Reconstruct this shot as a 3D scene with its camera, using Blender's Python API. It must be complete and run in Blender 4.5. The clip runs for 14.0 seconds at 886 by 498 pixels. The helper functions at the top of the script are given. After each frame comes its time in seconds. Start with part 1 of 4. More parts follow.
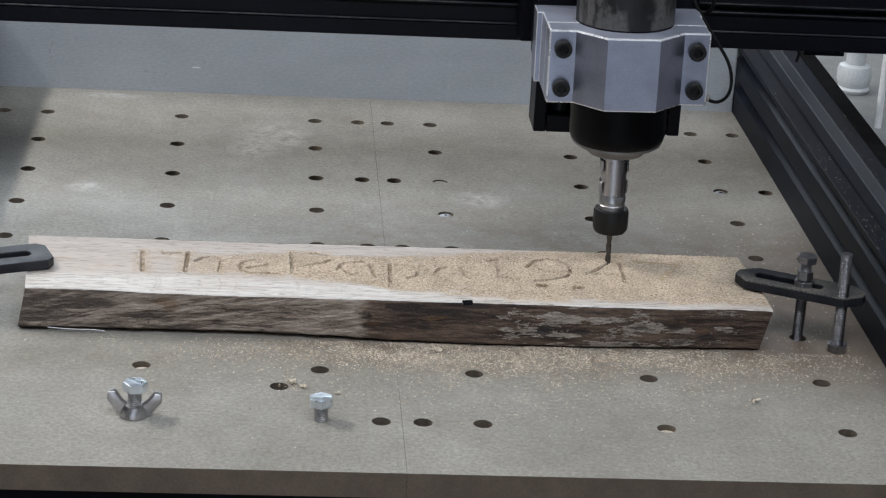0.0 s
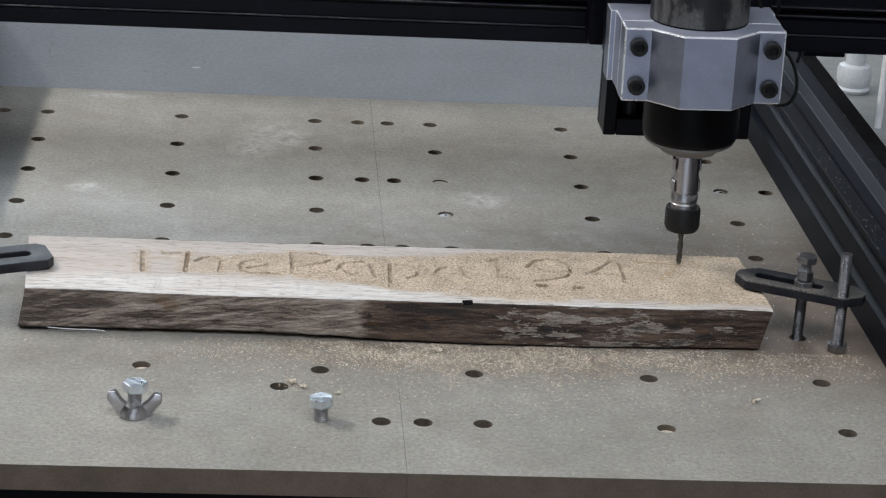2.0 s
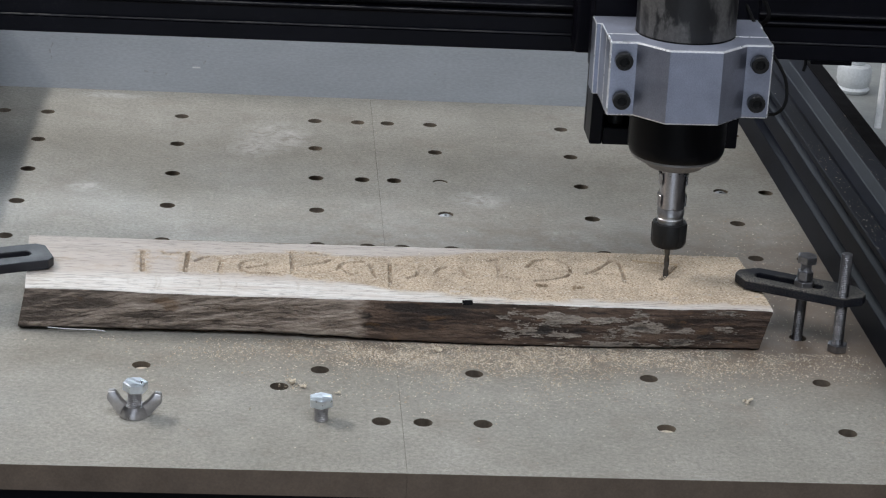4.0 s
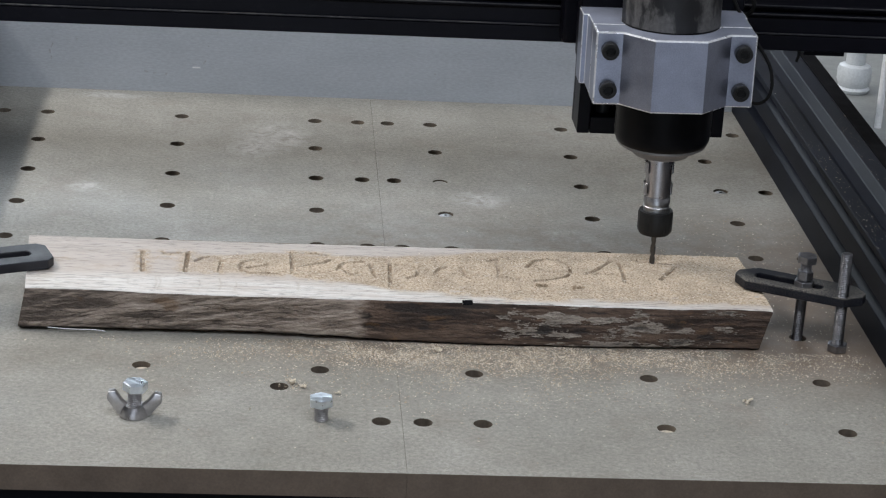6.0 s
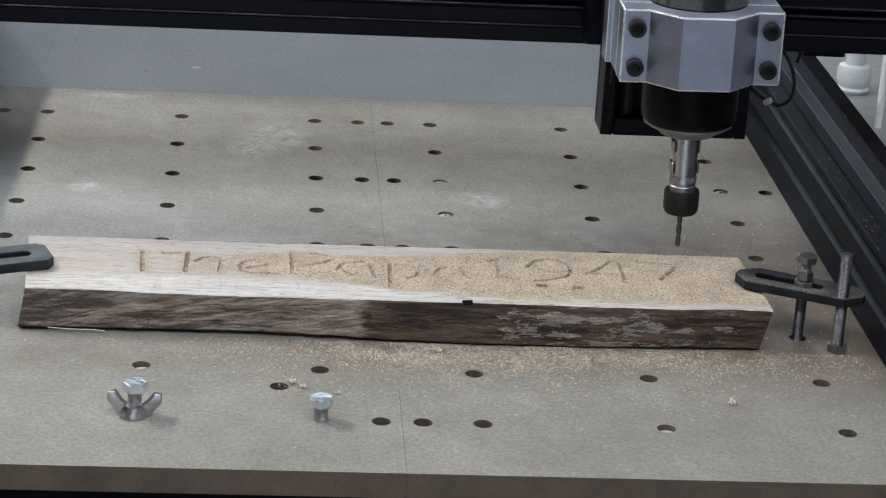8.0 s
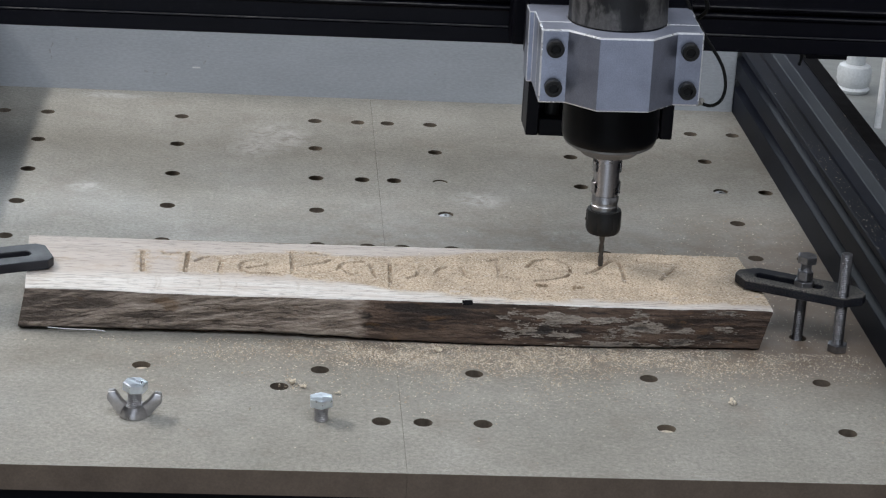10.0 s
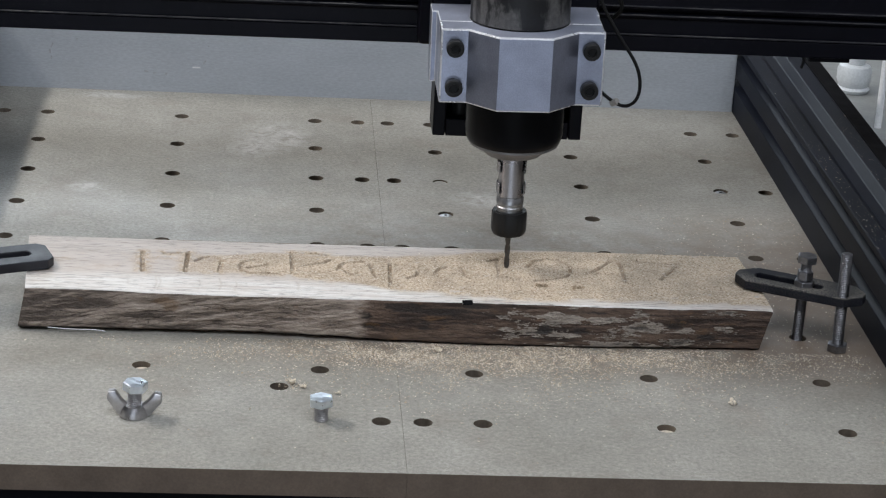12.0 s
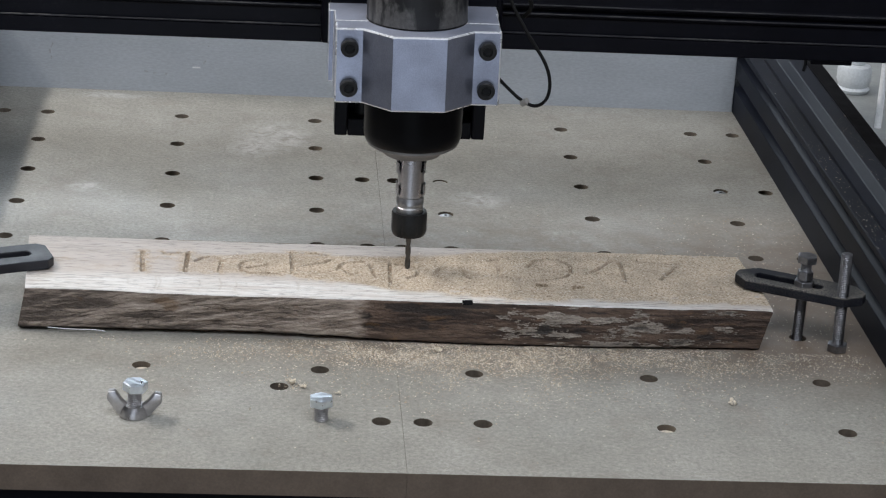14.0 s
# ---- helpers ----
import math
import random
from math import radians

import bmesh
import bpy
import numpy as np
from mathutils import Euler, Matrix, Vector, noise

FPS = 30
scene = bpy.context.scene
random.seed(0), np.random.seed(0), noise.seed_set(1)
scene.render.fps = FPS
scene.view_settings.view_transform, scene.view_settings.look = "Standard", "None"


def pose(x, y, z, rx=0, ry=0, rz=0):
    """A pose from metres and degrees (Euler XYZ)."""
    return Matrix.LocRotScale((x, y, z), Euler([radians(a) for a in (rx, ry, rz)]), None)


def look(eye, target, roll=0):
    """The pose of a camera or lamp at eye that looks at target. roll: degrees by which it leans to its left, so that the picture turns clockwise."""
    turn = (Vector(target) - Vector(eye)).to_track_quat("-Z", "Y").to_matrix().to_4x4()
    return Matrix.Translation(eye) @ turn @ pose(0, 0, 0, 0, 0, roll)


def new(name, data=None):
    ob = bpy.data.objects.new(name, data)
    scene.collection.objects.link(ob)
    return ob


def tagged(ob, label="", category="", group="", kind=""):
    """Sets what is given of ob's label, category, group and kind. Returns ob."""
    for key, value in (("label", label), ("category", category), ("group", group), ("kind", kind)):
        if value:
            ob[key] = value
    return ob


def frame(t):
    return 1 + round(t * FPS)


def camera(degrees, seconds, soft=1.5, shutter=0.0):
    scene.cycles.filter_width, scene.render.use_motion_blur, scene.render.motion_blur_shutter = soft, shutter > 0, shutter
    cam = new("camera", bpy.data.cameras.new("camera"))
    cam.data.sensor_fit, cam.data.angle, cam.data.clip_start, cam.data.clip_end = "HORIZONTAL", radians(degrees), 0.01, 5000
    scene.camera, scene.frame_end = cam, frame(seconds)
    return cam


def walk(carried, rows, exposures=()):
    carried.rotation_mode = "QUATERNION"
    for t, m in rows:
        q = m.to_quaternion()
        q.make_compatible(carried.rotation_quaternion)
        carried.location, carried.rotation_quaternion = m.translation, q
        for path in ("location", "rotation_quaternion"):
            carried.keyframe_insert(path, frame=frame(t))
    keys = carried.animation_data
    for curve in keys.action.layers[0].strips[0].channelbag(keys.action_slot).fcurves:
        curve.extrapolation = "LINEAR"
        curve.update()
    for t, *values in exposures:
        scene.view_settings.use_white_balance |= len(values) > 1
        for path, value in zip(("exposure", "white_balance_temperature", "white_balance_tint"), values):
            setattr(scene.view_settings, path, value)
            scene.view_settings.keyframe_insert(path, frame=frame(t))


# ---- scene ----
cam = camera(22.18, 14.0, soft=1.2)
EYE = (-0.06455, -1.17256, 0.46264)
AIM = (-0.06455 + 0.07468, -1.17256 + 0.93358, 0.46264 - 0.35050)
walk(cam, [(0.0, look(EYE, AIM, 3.376)), (14.0, look(EYE, AIM, 3.376))],
     exposures=[(0.0, 0.0), (8.0, 0.0), (11.0, 0.03), (14.0, 0.07)])

# ---- light ----
world = bpy.data.worlds.new("workshop_air")
scene.world = world
world.use_nodes = True
world.node_tree.nodes["Background"].inputs[0].default_value = (0.80, 0.90, 1.0, 1)
world.node_tree.nodes["Background"].inputs[1].default_value = 0.30


def area_lamp(name, place, aim, size_x, size_y, watts, colour):
    lamp = bpy.data.lights.new(name, "AREA")
    lamp.shape, lamp.size, lamp.size_y, lamp.energy, lamp.color = "RECTANGLE", size_x, size_y, watts, colour
    ob = new(name, lamp)
    ob.matrix_world = look(place, aim)
    return ob


# a fluorescent tube over the side of the bench, a window behind and above
area_lamp("tube_light", (-0.95, 0.30, 1.01), (0, 0.1, 0), 0.7, 0.06, 14, (1.0, 0.97, 0.94))
area_lamp("window_light", (-0.35, 2.6, 1.22), (0.05, 0.0, 0.0), 1.9, 0.95, 21, (0.80, 0.90, 1.0))
area_lamp("ceiling_light", (0.1, -0.9, 1.72), (0.05, 0.0, 0.0), 1.6, 0.7, 38, (0.86, 0.91, 1.0))
# added bluish fill from low behind the camera, for faces turned to the front
area_lamp("front_fill_light", (-0.3, -2.7, 0.0), (0.0, 0.0, 0.05), 1.4, 1.5, 8, (0.74, 0.85, 1.0))


# ---- materials ----
def material(name, rough=0.5, metal=0.0):
    m = bpy.data.materials.new(name)
    m.use_nodes = True
    b = m.node_tree.nodes["Principled BSDF"]
    b.inputs["Roughness"].default_value, b.inputs["Metallic"].default_value = rough, metal
    return m, m.node_tree, b


def node(nt, kind, **values):
    n = nt.nodes.new(kind)
    for k, v in values.items():
        n.inputs[k].default_value = v
    return n


def coords(nt, scale=(1, 1, 1), turn=(0, 0, 0)):
    t = nt.nodes.new("ShaderNodeTexCoord")
    m = nt.nodes.new("ShaderNodeMapping")
    m.inputs["Scale"].default_value, m.inputs["Rotation"].default_value = scale, turn
    nt.links.new(t.outputs["Object"], m.inputs["Vector"])
    return m.outputs["Vector"]


def noise_of(nt, vec, scale, detail=4.0, rough=0.55, distort=0.0):
    n = node(nt, "ShaderNodeTexNoise", Scale=scale, Detail=detail, Roughness=rough, Distortion=distort)
    nt.links.new(vec, n.inputs["Vector"])
    return n.outputs["Fac"]


def ramp(nt, fac, stops):
    r = nt.nodes.new("ShaderNodeValToRGB")
    el = r.color_ramp.elements
    while len(el) < len(stops):
        el.new(0.5)
    for e, (p, c) in zip(el, stops):
        e.position = p
        e.color = (*c, 1) if len(c) == 3 else c
    nt.links.new(fac, r.inputs["Fac"])
    return r.outputs["Color"]


def grey(v):
    return (v, v, v)


def mixed(nt, fac, a, b, how="MIX"):
    m = nt.nodes.new("ShaderNodeMix")
    m.data_type, m.blend_type = "RGBA", how
    for sock, val in ((m.inputs[0], fac), (m.inputs[6], a), (m.inputs[7], b)):
        if isinstance(val, (int, float)):
            sock.default_value = val
        elif isinstance(val, tuple):
            sock.default_value = (*val, 1)
        else:
            nt.links.new(val, sock)
    return m.outputs[2]


def bump(nt, bsdf, height, strength, distance):
    b = node(nt, "ShaderNodeBump", Strength=strength, Distance=distance)
    nt.links.new(height, b.inputs["Height"])
    nt.links.new(b.outputs["Normal"], bsdf.inputs["Normal"])


def mdf_material():
    m, nt, b = material("worn_mdf", 0.62)
    v = coords(nt)
    big = ramp(nt, noise_of(nt, v, 9, 5, 0.6), [(0.30, (0.247, 0.237, 0.207)), (0.52, (0.297, 0.286, 0.254)), (0.72, (0.350, 0.339, 0.306))])
    fine = ramp(nt, noise_of(nt, v, 430, 6, 0.85), [(0.34, grey(0.64)), (0.66, grey(1.32))])
    c = mixed(nt, 1.0, big, fine, "MULTIPLY")
    mottle = ramp(nt, noise_of(nt, v, 70, 6, 0.75), [(0.35, grey(0.92)), (0.65, grey(1.07))])
    c = mixed(nt, 1.0, c, mottle, "MULTIPLY")
    stain = ramp(nt, noise_of(nt, v, 22, 6, 0.7), [(0.54, grey(0)), (0.74, grey(0.5))])
    c = mixed(nt, stain, c, (0.185, 0.150, 0.118))
    speck = ramp(nt, noise_of(nt, v, 240, 3, 0.5), [(0.67, grey(0)), (0.75, grey(0.4))])
    c = mixed(nt, speck, c, (0.15, 0.125, 0.10))
    light = ramp(nt, noise_of(nt, v, 330, 3, 0.5, 0.5), [(0.69, grey(0)), (0.75, grey(0.6))])
    c = mixed(nt, light, c, (0.48, 0.44, 0.36))
    # glossy highlights painted as pale patches, and a scrape or two
    for x, y, rx, ry in ((-0.066, 0.262, 0.030, 0.040), (-0.180, 0.150, 0.016, 0.012), (0.062, 0.148, 0.022, 0.018), (-0.178, 0.343, 0.030, 0.008), (-0.080, 0.235, 0.02, 0.02)):
        t = nt.nodes.new("ShaderNodeMapping")
        t.vector_type = "TEXTURE"
        t.inputs["Location"].default_value, t.inputs["Scale"].default_value = (x, y, 0), (rx, ry, 1)
        nt.links.new(v, t.inputs["Vector"])
        g = nt.nodes.new("ShaderNodeTexGradient")
        g.gradient_type = "SPHERICAL"
        nt.links.new(t.outputs["Vector"], g.inputs["Vector"])
        w = mixed(nt, 1.0, ramp(nt, g.outputs["Fac"], [(0.0, grey(0)), (0.6, grey(1))]), ramp(nt, noise_of(nt, v, 90, 7, 0.75, 1.0), [(0.40, grey(0)), (0.66, grey(0.8))]), "MULTIPLY")
        c = mixed(nt, w, c, (0.56, 0.55, 0.54))
    # brown dust by the plank's end, with the shade there painted into it
    sep = nt.nodes.new("ShaderNodeSeparateXYZ")
    nt.links.new(v, sep.inputs[0])
    film = node(nt, "ShaderNodeMapRange", **{"From Min": 0.13, "From Max": 0.23})
    nt.links.new(sep.outputs["X"], film.inputs["Value"])
    near = node(nt, "ShaderNodeMapRange", **{"From Min": 0.16, "From Max": 0.02})
    nt.links.new(sep.outputs["Y"], near.inputs["Value"])
    front = node(nt, "ShaderNodeMapRange", **{"From Min": -0.16, "From Max": -0.07})
    nt.links.new(sep.outputs["Y"], front.inputs["Value"])
    zone = mixed(nt, 1.0, mixed(nt, 1.0, film.outputs["Result"], near.outputs["Result"], "MULTIPLY"), front.outputs["Result"], "MULTIPLY")
    zone = mixed(nt, 1.0, zone, ramp(nt, noise_of(nt, v, 45, 5, 0.7), [(0.25, grey(0.5)), (0.55, grey(0.9))]), "MULTIPLY")
    c = mixed(nt, zone, c, (0.165, 0.125, 0.095))
    # a blotchy brown film too, denser towards its foot
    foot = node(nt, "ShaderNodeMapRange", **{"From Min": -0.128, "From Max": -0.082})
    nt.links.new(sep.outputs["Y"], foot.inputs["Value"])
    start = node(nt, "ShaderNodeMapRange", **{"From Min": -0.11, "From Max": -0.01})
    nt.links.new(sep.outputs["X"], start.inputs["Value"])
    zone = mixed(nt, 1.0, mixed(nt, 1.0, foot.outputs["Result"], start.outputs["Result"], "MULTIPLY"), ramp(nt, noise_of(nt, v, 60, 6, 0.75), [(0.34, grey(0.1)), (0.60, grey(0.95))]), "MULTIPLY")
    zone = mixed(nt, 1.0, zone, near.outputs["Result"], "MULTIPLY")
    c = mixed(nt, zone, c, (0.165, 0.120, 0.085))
    nt.links.new(c, b.inputs["Base Color"])
    sheen = ramp(nt, noise_of(nt, v, 14, 5, 0.6), [(0.40, grey(0.66)), (0.68, grey(0.42))])
    nt.links.new(sheen, b.inputs["Roughness"])
    bump(nt, b, noise_of(nt, v, 700, 3, 0.6), 0.12, 0.0004)
    return m


def plain(name, colour, rough, metal=0.0, vary=0.15, scale=40.0, fine=600.0, relief=0.1, stretch=(1, 1, 1)):
    """Paint or metal with cloudy wear, fine grain and a slight relief."""
    m, nt, b = material(name, rough, metal)
    v = coords(nt, stretch)
    lo, hi = tuple(c * (1 - vary) for c in colour), tuple(min(1, c * (1 + vary)) for c in colour)
    c = ramp(nt, noise_of(nt, v, scale, 5, 0.6), [(0.3, lo), (0.7, hi)])
    c = mixed(nt, 1.0, c, ramp(nt, noise_of(nt, v, fine, 2, 0.6), [(0.3, grey(0.9)), (0.7, grey(1.08))]), "MULTIPLY")
    nt.links.new(c, b.inputs["Base Color"])
    nt.links.new(ramp(nt, noise_of(nt, v, scale * 1.7, 4, 0.6), [(0.3, grey(max(0.03, rough - 0.08))), (0.7, grey(rough + 0.1))]), b.inputs["Roughness"])
    bump(nt, b, noise_of(nt, v, fine, 3, 0.6), relief, 0.0003)
    return m


def dusty(name, colour, rough, metal, dust, amount, scale=260.0):
    """A dark metal with pale dust lying on it in specks."""
    m, nt, b = material(name, rough, metal)
    b.inputs["Specular IOR Level"].default_value = 0.10
    v = coords(nt)
    c = ramp(nt, noise_of(nt, v, 30, 5, 0.6), [(0.3, tuple(k * 0.75 for k in colour)), (0.7, tuple(k * 1.3 for k in colour))])
    f = mixed(nt, 1.0, ramp(nt, noise_of(nt, v, scale, 3, 0.6), [(0.62 - amount * 0.3, grey(0)), (0.75 - amount * 0.3, grey(1))]),
              ramp(nt, noise_of(nt, v, 18, 3, 0.6), [(0.4, grey(0.0)), (0.65, grey(amount))]), "MULTIPLY")
    # dust settles on what faces up
    geo, up = nt.nodes.new("ShaderNodeNewGeometry"), nt.nodes.new("ShaderNodeSeparateXYZ")
    nt.links.new(geo.outputs["Normal"], up.inputs[0])
    f = mixed(nt, 1.0, f, ramp(nt, up.outputs["Z"], [(0.1, grey(0.12)), (0.7, grey(1))]), "MULTIPLY")
    nt.links.new(mixed(nt, f, c, dust), b.inputs["Base Color"])
    nt.links.new(mixed(nt, f, grey(rough), grey(0.9)), b.inputs["Roughness"])
    bump(nt, b, noise_of(nt, v, 500, 3, 0.6), 0.15, 0.0003)
    return m


def channels(nt, name):
    """The red, green and blue of a mesh's own layer of wear."""
    a = nt.nodes.new("ShaderNodeAttribute")
    a.attribute_name = name
    sep = nt.nodes.new("ShaderNodeSeparateColor")
    nt.links.new(a.outputs["Color"], sep.inputs[0])
    return sep.outputs


def plank_top_material():
    """Pinkish heartwood, paler along the bark with sheen painted in, tan dust over both."""
    m, nt, b = material("sawn_wood_with_dust", 0.6)
    dust, carved, edge_sheen = channels(nt, "cover")
    v = coords(nt, (1, 10, 10))
    heart = ramp(nt, noise_of(nt, v, 20, 6, 0.65, 0.4), [(0.28, (0.38, 0.325, 0.28)), (0.48, (0.48, 0.42, 0.37)), (0.72, (0.56, 0.505, 0.455))])
    pale = ramp(nt, noise_of(nt, v, 42, 7, 0.75, 0.3), [(0.30, (0.47, 0.44, 0.40)), (0.46, (0.62, 0.595, 0.56)), (0.66, (0.74, 0.72, 0.69))])
    c = mixed(nt, edge_sheen, heart, pale)
    pores = ramp(nt, noise_of(nt, coords(nt, (1, 7, 7)), 120, 4, 0.6), [(0.36, grey(0.58)), (0.46, grey(1.0))])
    c = mixed(nt, 1.0, c, pores, "MULTIPLY")
    o = coords(nt)
    # grooves: brown cut wood and packed dust, darkened further by painted shade
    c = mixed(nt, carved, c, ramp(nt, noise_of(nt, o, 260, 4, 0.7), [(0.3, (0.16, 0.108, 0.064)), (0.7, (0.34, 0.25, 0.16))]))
    grains = ramp(nt, noise_of(nt, o, 900, 3, 0.7), [(0.34, (0.18, 0.125, 0.075)), (0.45, (0.46, 0.365, 0.265)), (0.66, (0.64, 0.545, 0.43))])
    drift = ramp(nt, noise_of(nt, o, 55, 5, 0.7), [(0.34, grey(0.78)), (0.62, grey(1.10))])
    c = mixed(nt, dust, c, mixed(nt, 1.0, grains, drift, "MULTIPLY"))
    nt.links.new(c, b.inputs["Base Color"])
    nt.links.new(mixed(nt, dust, grey(0.5), grey(0.9)), b.inputs["Roughness"])
    bump(nt, b, noise_of(nt, o, 900, 3, 0.7), 0.35, 0.0004)
    return m


def bark_material():
    """Grey-brown bare wood, dark bark and paler flakes of it, told apart by the mesh's own relief."""
    m, nt, b = material("weathered_bark_edge", 0.78)
    pale, crack, rust = channels(nt, "bark")[:3]
    bare, tone, dark = channels(nt, "bare")[:3]
    grain = noise_of(nt, coords(nt, (1, 4, 5), (0, 0.2, 0)), 160, 8, 0.7, 0.5)
    wood = ramp(nt, tone, [(0.10, (0.090, 0.070, 0.056)), (0.45, (0.265, 0.212, 0.172)), (0.90, (0.40, 0.335, 0.28))])
    bark = ramp(nt, tone, [(0.15, (0.026, 0.016, 0.011)), (0.50, (0.074, 0.046, 0.032)), (0.90, (0.150, 0.103, 0.074))])
    flake = ramp(nt, grain, [(0.30, (0.20, 0.165, 0.135)), (0.55, (0.295, 0.255, 0.215)), (0.75, (0.37, 0.33, 0.285))])
    c = mixed(nt, bare, bark, wood)
    c = mixed(nt, pale, c, flake)
    c = mixed(nt, rust, c, (0.16, 0.085, 0.032))
    c = mixed(nt, dark, c, (0.020, 0.016, 0.014))
    c = mixed(nt, crack, c, (0.035, 0.025, 0.019))
    c = mixed(nt, 1.0, c, ramp(nt, grain, [(0.32, grey(0.70)), (0.66, grey(1.22))]), "MULTIPLY")
    nt.links.new(c, b.inputs["Base Color"])
    bump(nt, b, grain, 0.6, 0.0008)
    return m


MDF = mdf_material()
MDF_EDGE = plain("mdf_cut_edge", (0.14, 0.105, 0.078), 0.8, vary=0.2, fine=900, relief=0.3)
HOLE = plain("drilled_mdf", (0.13, 0.105, 0.08), 0.85, vary=0.25, scale=120)
PAINT = plain("grey_white_paint", (0.375, 0.40, 0.43), 0.5, vary=0.07, scale=16, fine=300, relief=0.12, stretch=(1, 1, 3))
SCUFF = plain("scuff_marks", (0.32, 0.33, 0.335), 0.7)
PALE_SCUFF = plain("pale_scuff", (0.75, 0.75, 0.74), 0.6)
ALU = plain("milled_aluminium", (0.36, 0.385, 0.475), 0.36, 0.92, vary=0.20, scale=34, fine=1400, relief=0.2)
ALU_DUSTY = plain("dusty_aluminium", (0.24, 0.235, 0.235), 0.5, 0.6, vary=0.10, scale=60, fine=1500, relief=0.2)
STEEL = plain("polished_steel", (0.46, 0.45, 0.47), 0.30, 1.0, vary=0.08, fine=1200, relief=0.05)
BRIGHT_STEEL = plain("bright_steel", (0.42, 0.42, 0.43), 0.34, 1.0, vary=0.1, fine=900, relief=0.15)
# lighter copy of the aluminium that paints highlights on the clamp's bevels
ALU_GLINT = plain("aluminium_edge_highlight", (0.86, 0.87, 0.90), 0.3, 0.6, vary=0.05)


def shell_material():
    m, nt, b = material("dust_greyed_shell", 0.5)
    v = coords(nt, (1, 1, 0.35))
    drip = ramp(nt, noise_of(nt, v, 48, 5, 0.6, 0.4), [(0.47, (0.006, 0.006, 0.007)), (0.53, (0.080, 0.077, 0.075))])
    c = mixed(nt, 1.0, drip, ramp(nt, noise_of(nt, coords(nt), 500, 4, 0.7), [(0.3, grey(0.6)), (0.7, grey(1.3))]), "MULTIPLY")
    nt.links.new(c, b.inputs["Base Color"])
    return m


GREY_SHELL = shell_material()
ZINC = plain("zinc_plated_steel", (0.78, 0.84, 0.93), 0.32, 1.0, vary=0.14, scale=150, fine=220, relief=0.45)
DULL_ZINC = plain("dull_zinc", (0.50, 0.49, 0.50), 0.34, 1.0, vary=0.22, scale=170, fine=300, relief=0.4)
BOLT_STEEL = plain("dull_bolt_steel", (0.26, 0.26, 0.275), 0.36, 1.0, vary=0.25, scale=150, fine=700, relief=0.3)
BLACK_STEEL = plain("blackened_steel", (0.014, 0.014, 0.014), 0.40, 0.0, vary=0.3, scale=120)
BIT_STEEL = plain("dark_carbide", (0.10, 0.095, 0.09), 0.35, 0.8, vary=0.2)
BLACK = dusty("black_anodised", (0.0035, 0.0035, 0.006), 0.36, 0.0, (0.14, 0.135, 0.13), 0.22)
SPINDLE_BLACK = dusty("black_spindle_shell", (0.004, 0.004, 0.005), 0.32, 0.0, (0.10, 0.095, 0.09), 0.30, 420)
RAIL = dusty("dark_anodised_rail", (0.0055, 0.0070, 0.0125), 0.42, 0.0, (0.26, 0.24, 0.21), 0.07, 700)
LEDGE = dusty("dusty_edge_line", (0.030, 0.030, 0.034), 0.35, 0.3, (0.22, 0.21, 0.20), 0.7, 160)
SLOT = plain("slot_shadow_black", (0.012, 0.012, 0.013), 0.7, vary=0.3)
CLAMP_BLACK = dusty("black_clamp_with_dust", (0.009, 0.010, 0.015), 0.5, 0.0, (0.30, 0.275, 0.23), 0.72, 1300)
CLAMP_CLEAN = plain("black_clamp", (0.012, 0.013, 0.019), 0.45, vary=0.15)
RUBBER = plain("black_cable", (0.008, 0.008, 0.008), 0.5, vary=0.2)
TAPE = plain("pale_tape", (0.30, 0.29, 0.27), 0.6)
WOOD_TOP = plank_top_material()
BARK = bark_material()
CARVED = plain("carved_wood_floor", (0.32, 0.240, 0.160), 0.9, vary=0.35, scale=200, fine=900, relief=0.5)
WOOD_END = plain("sawn_end_grain", (0.20, 0.135, 0.09), 0.8, vary=0.35, scale=90, fine=700, relief=0.4, stretch=(1, 3, 1))
DUST = plain("wood_dust", (0.62, 0.55, 0.44), 0.9, vary=0.25, scale=300, fine=1500)


def flake_material():
    m, nt, b = material("wood_dust_flakes", 0.9)
    geo = nt.nodes.new("ShaderNodeNewGeometry")
    nt.links.new(ramp(nt, geo.outputs["Random Per Island"], [(0.0, (0.36, 0.275, 0.19)), (0.4, (0.53, 0.45, 0.345)), (1.0, (0.74, 0.68, 0.58))]), b.inputs["Base Color"])
    return m


DUST_FLAKES = flake_material()
PLASTIC = plain("white_plastic", (0.60, 0.63, 0.65), 0.35, vary=0.05)
WHITE = plain("white_enamel", (0.82, 0.83, 0.84), 0.3, vary=0.03)
TRAY = plain("grey_plastic", (0.27, 0.28, 0.275), 0.4, vary=0.1)
WALL = plain("workshop_wall", (0.62, 0.60, 0.59), 0.8, vary=0.08, scale=3, fine=120)
CEILING = plain("white_ceiling_paint", (0.78, 0.79, 0.80), 0.8, vary=0.04, scale=3, fine=120)
for dull, level in ((SLOT, 0.0), (RAIL, 0.055), (BLACK_STEEL, 0.2), (RUBBER, 0.12)):
    dull.node_tree.nodes["Principled BSDF"].inputs["Specular IOR Level"].default_value = level
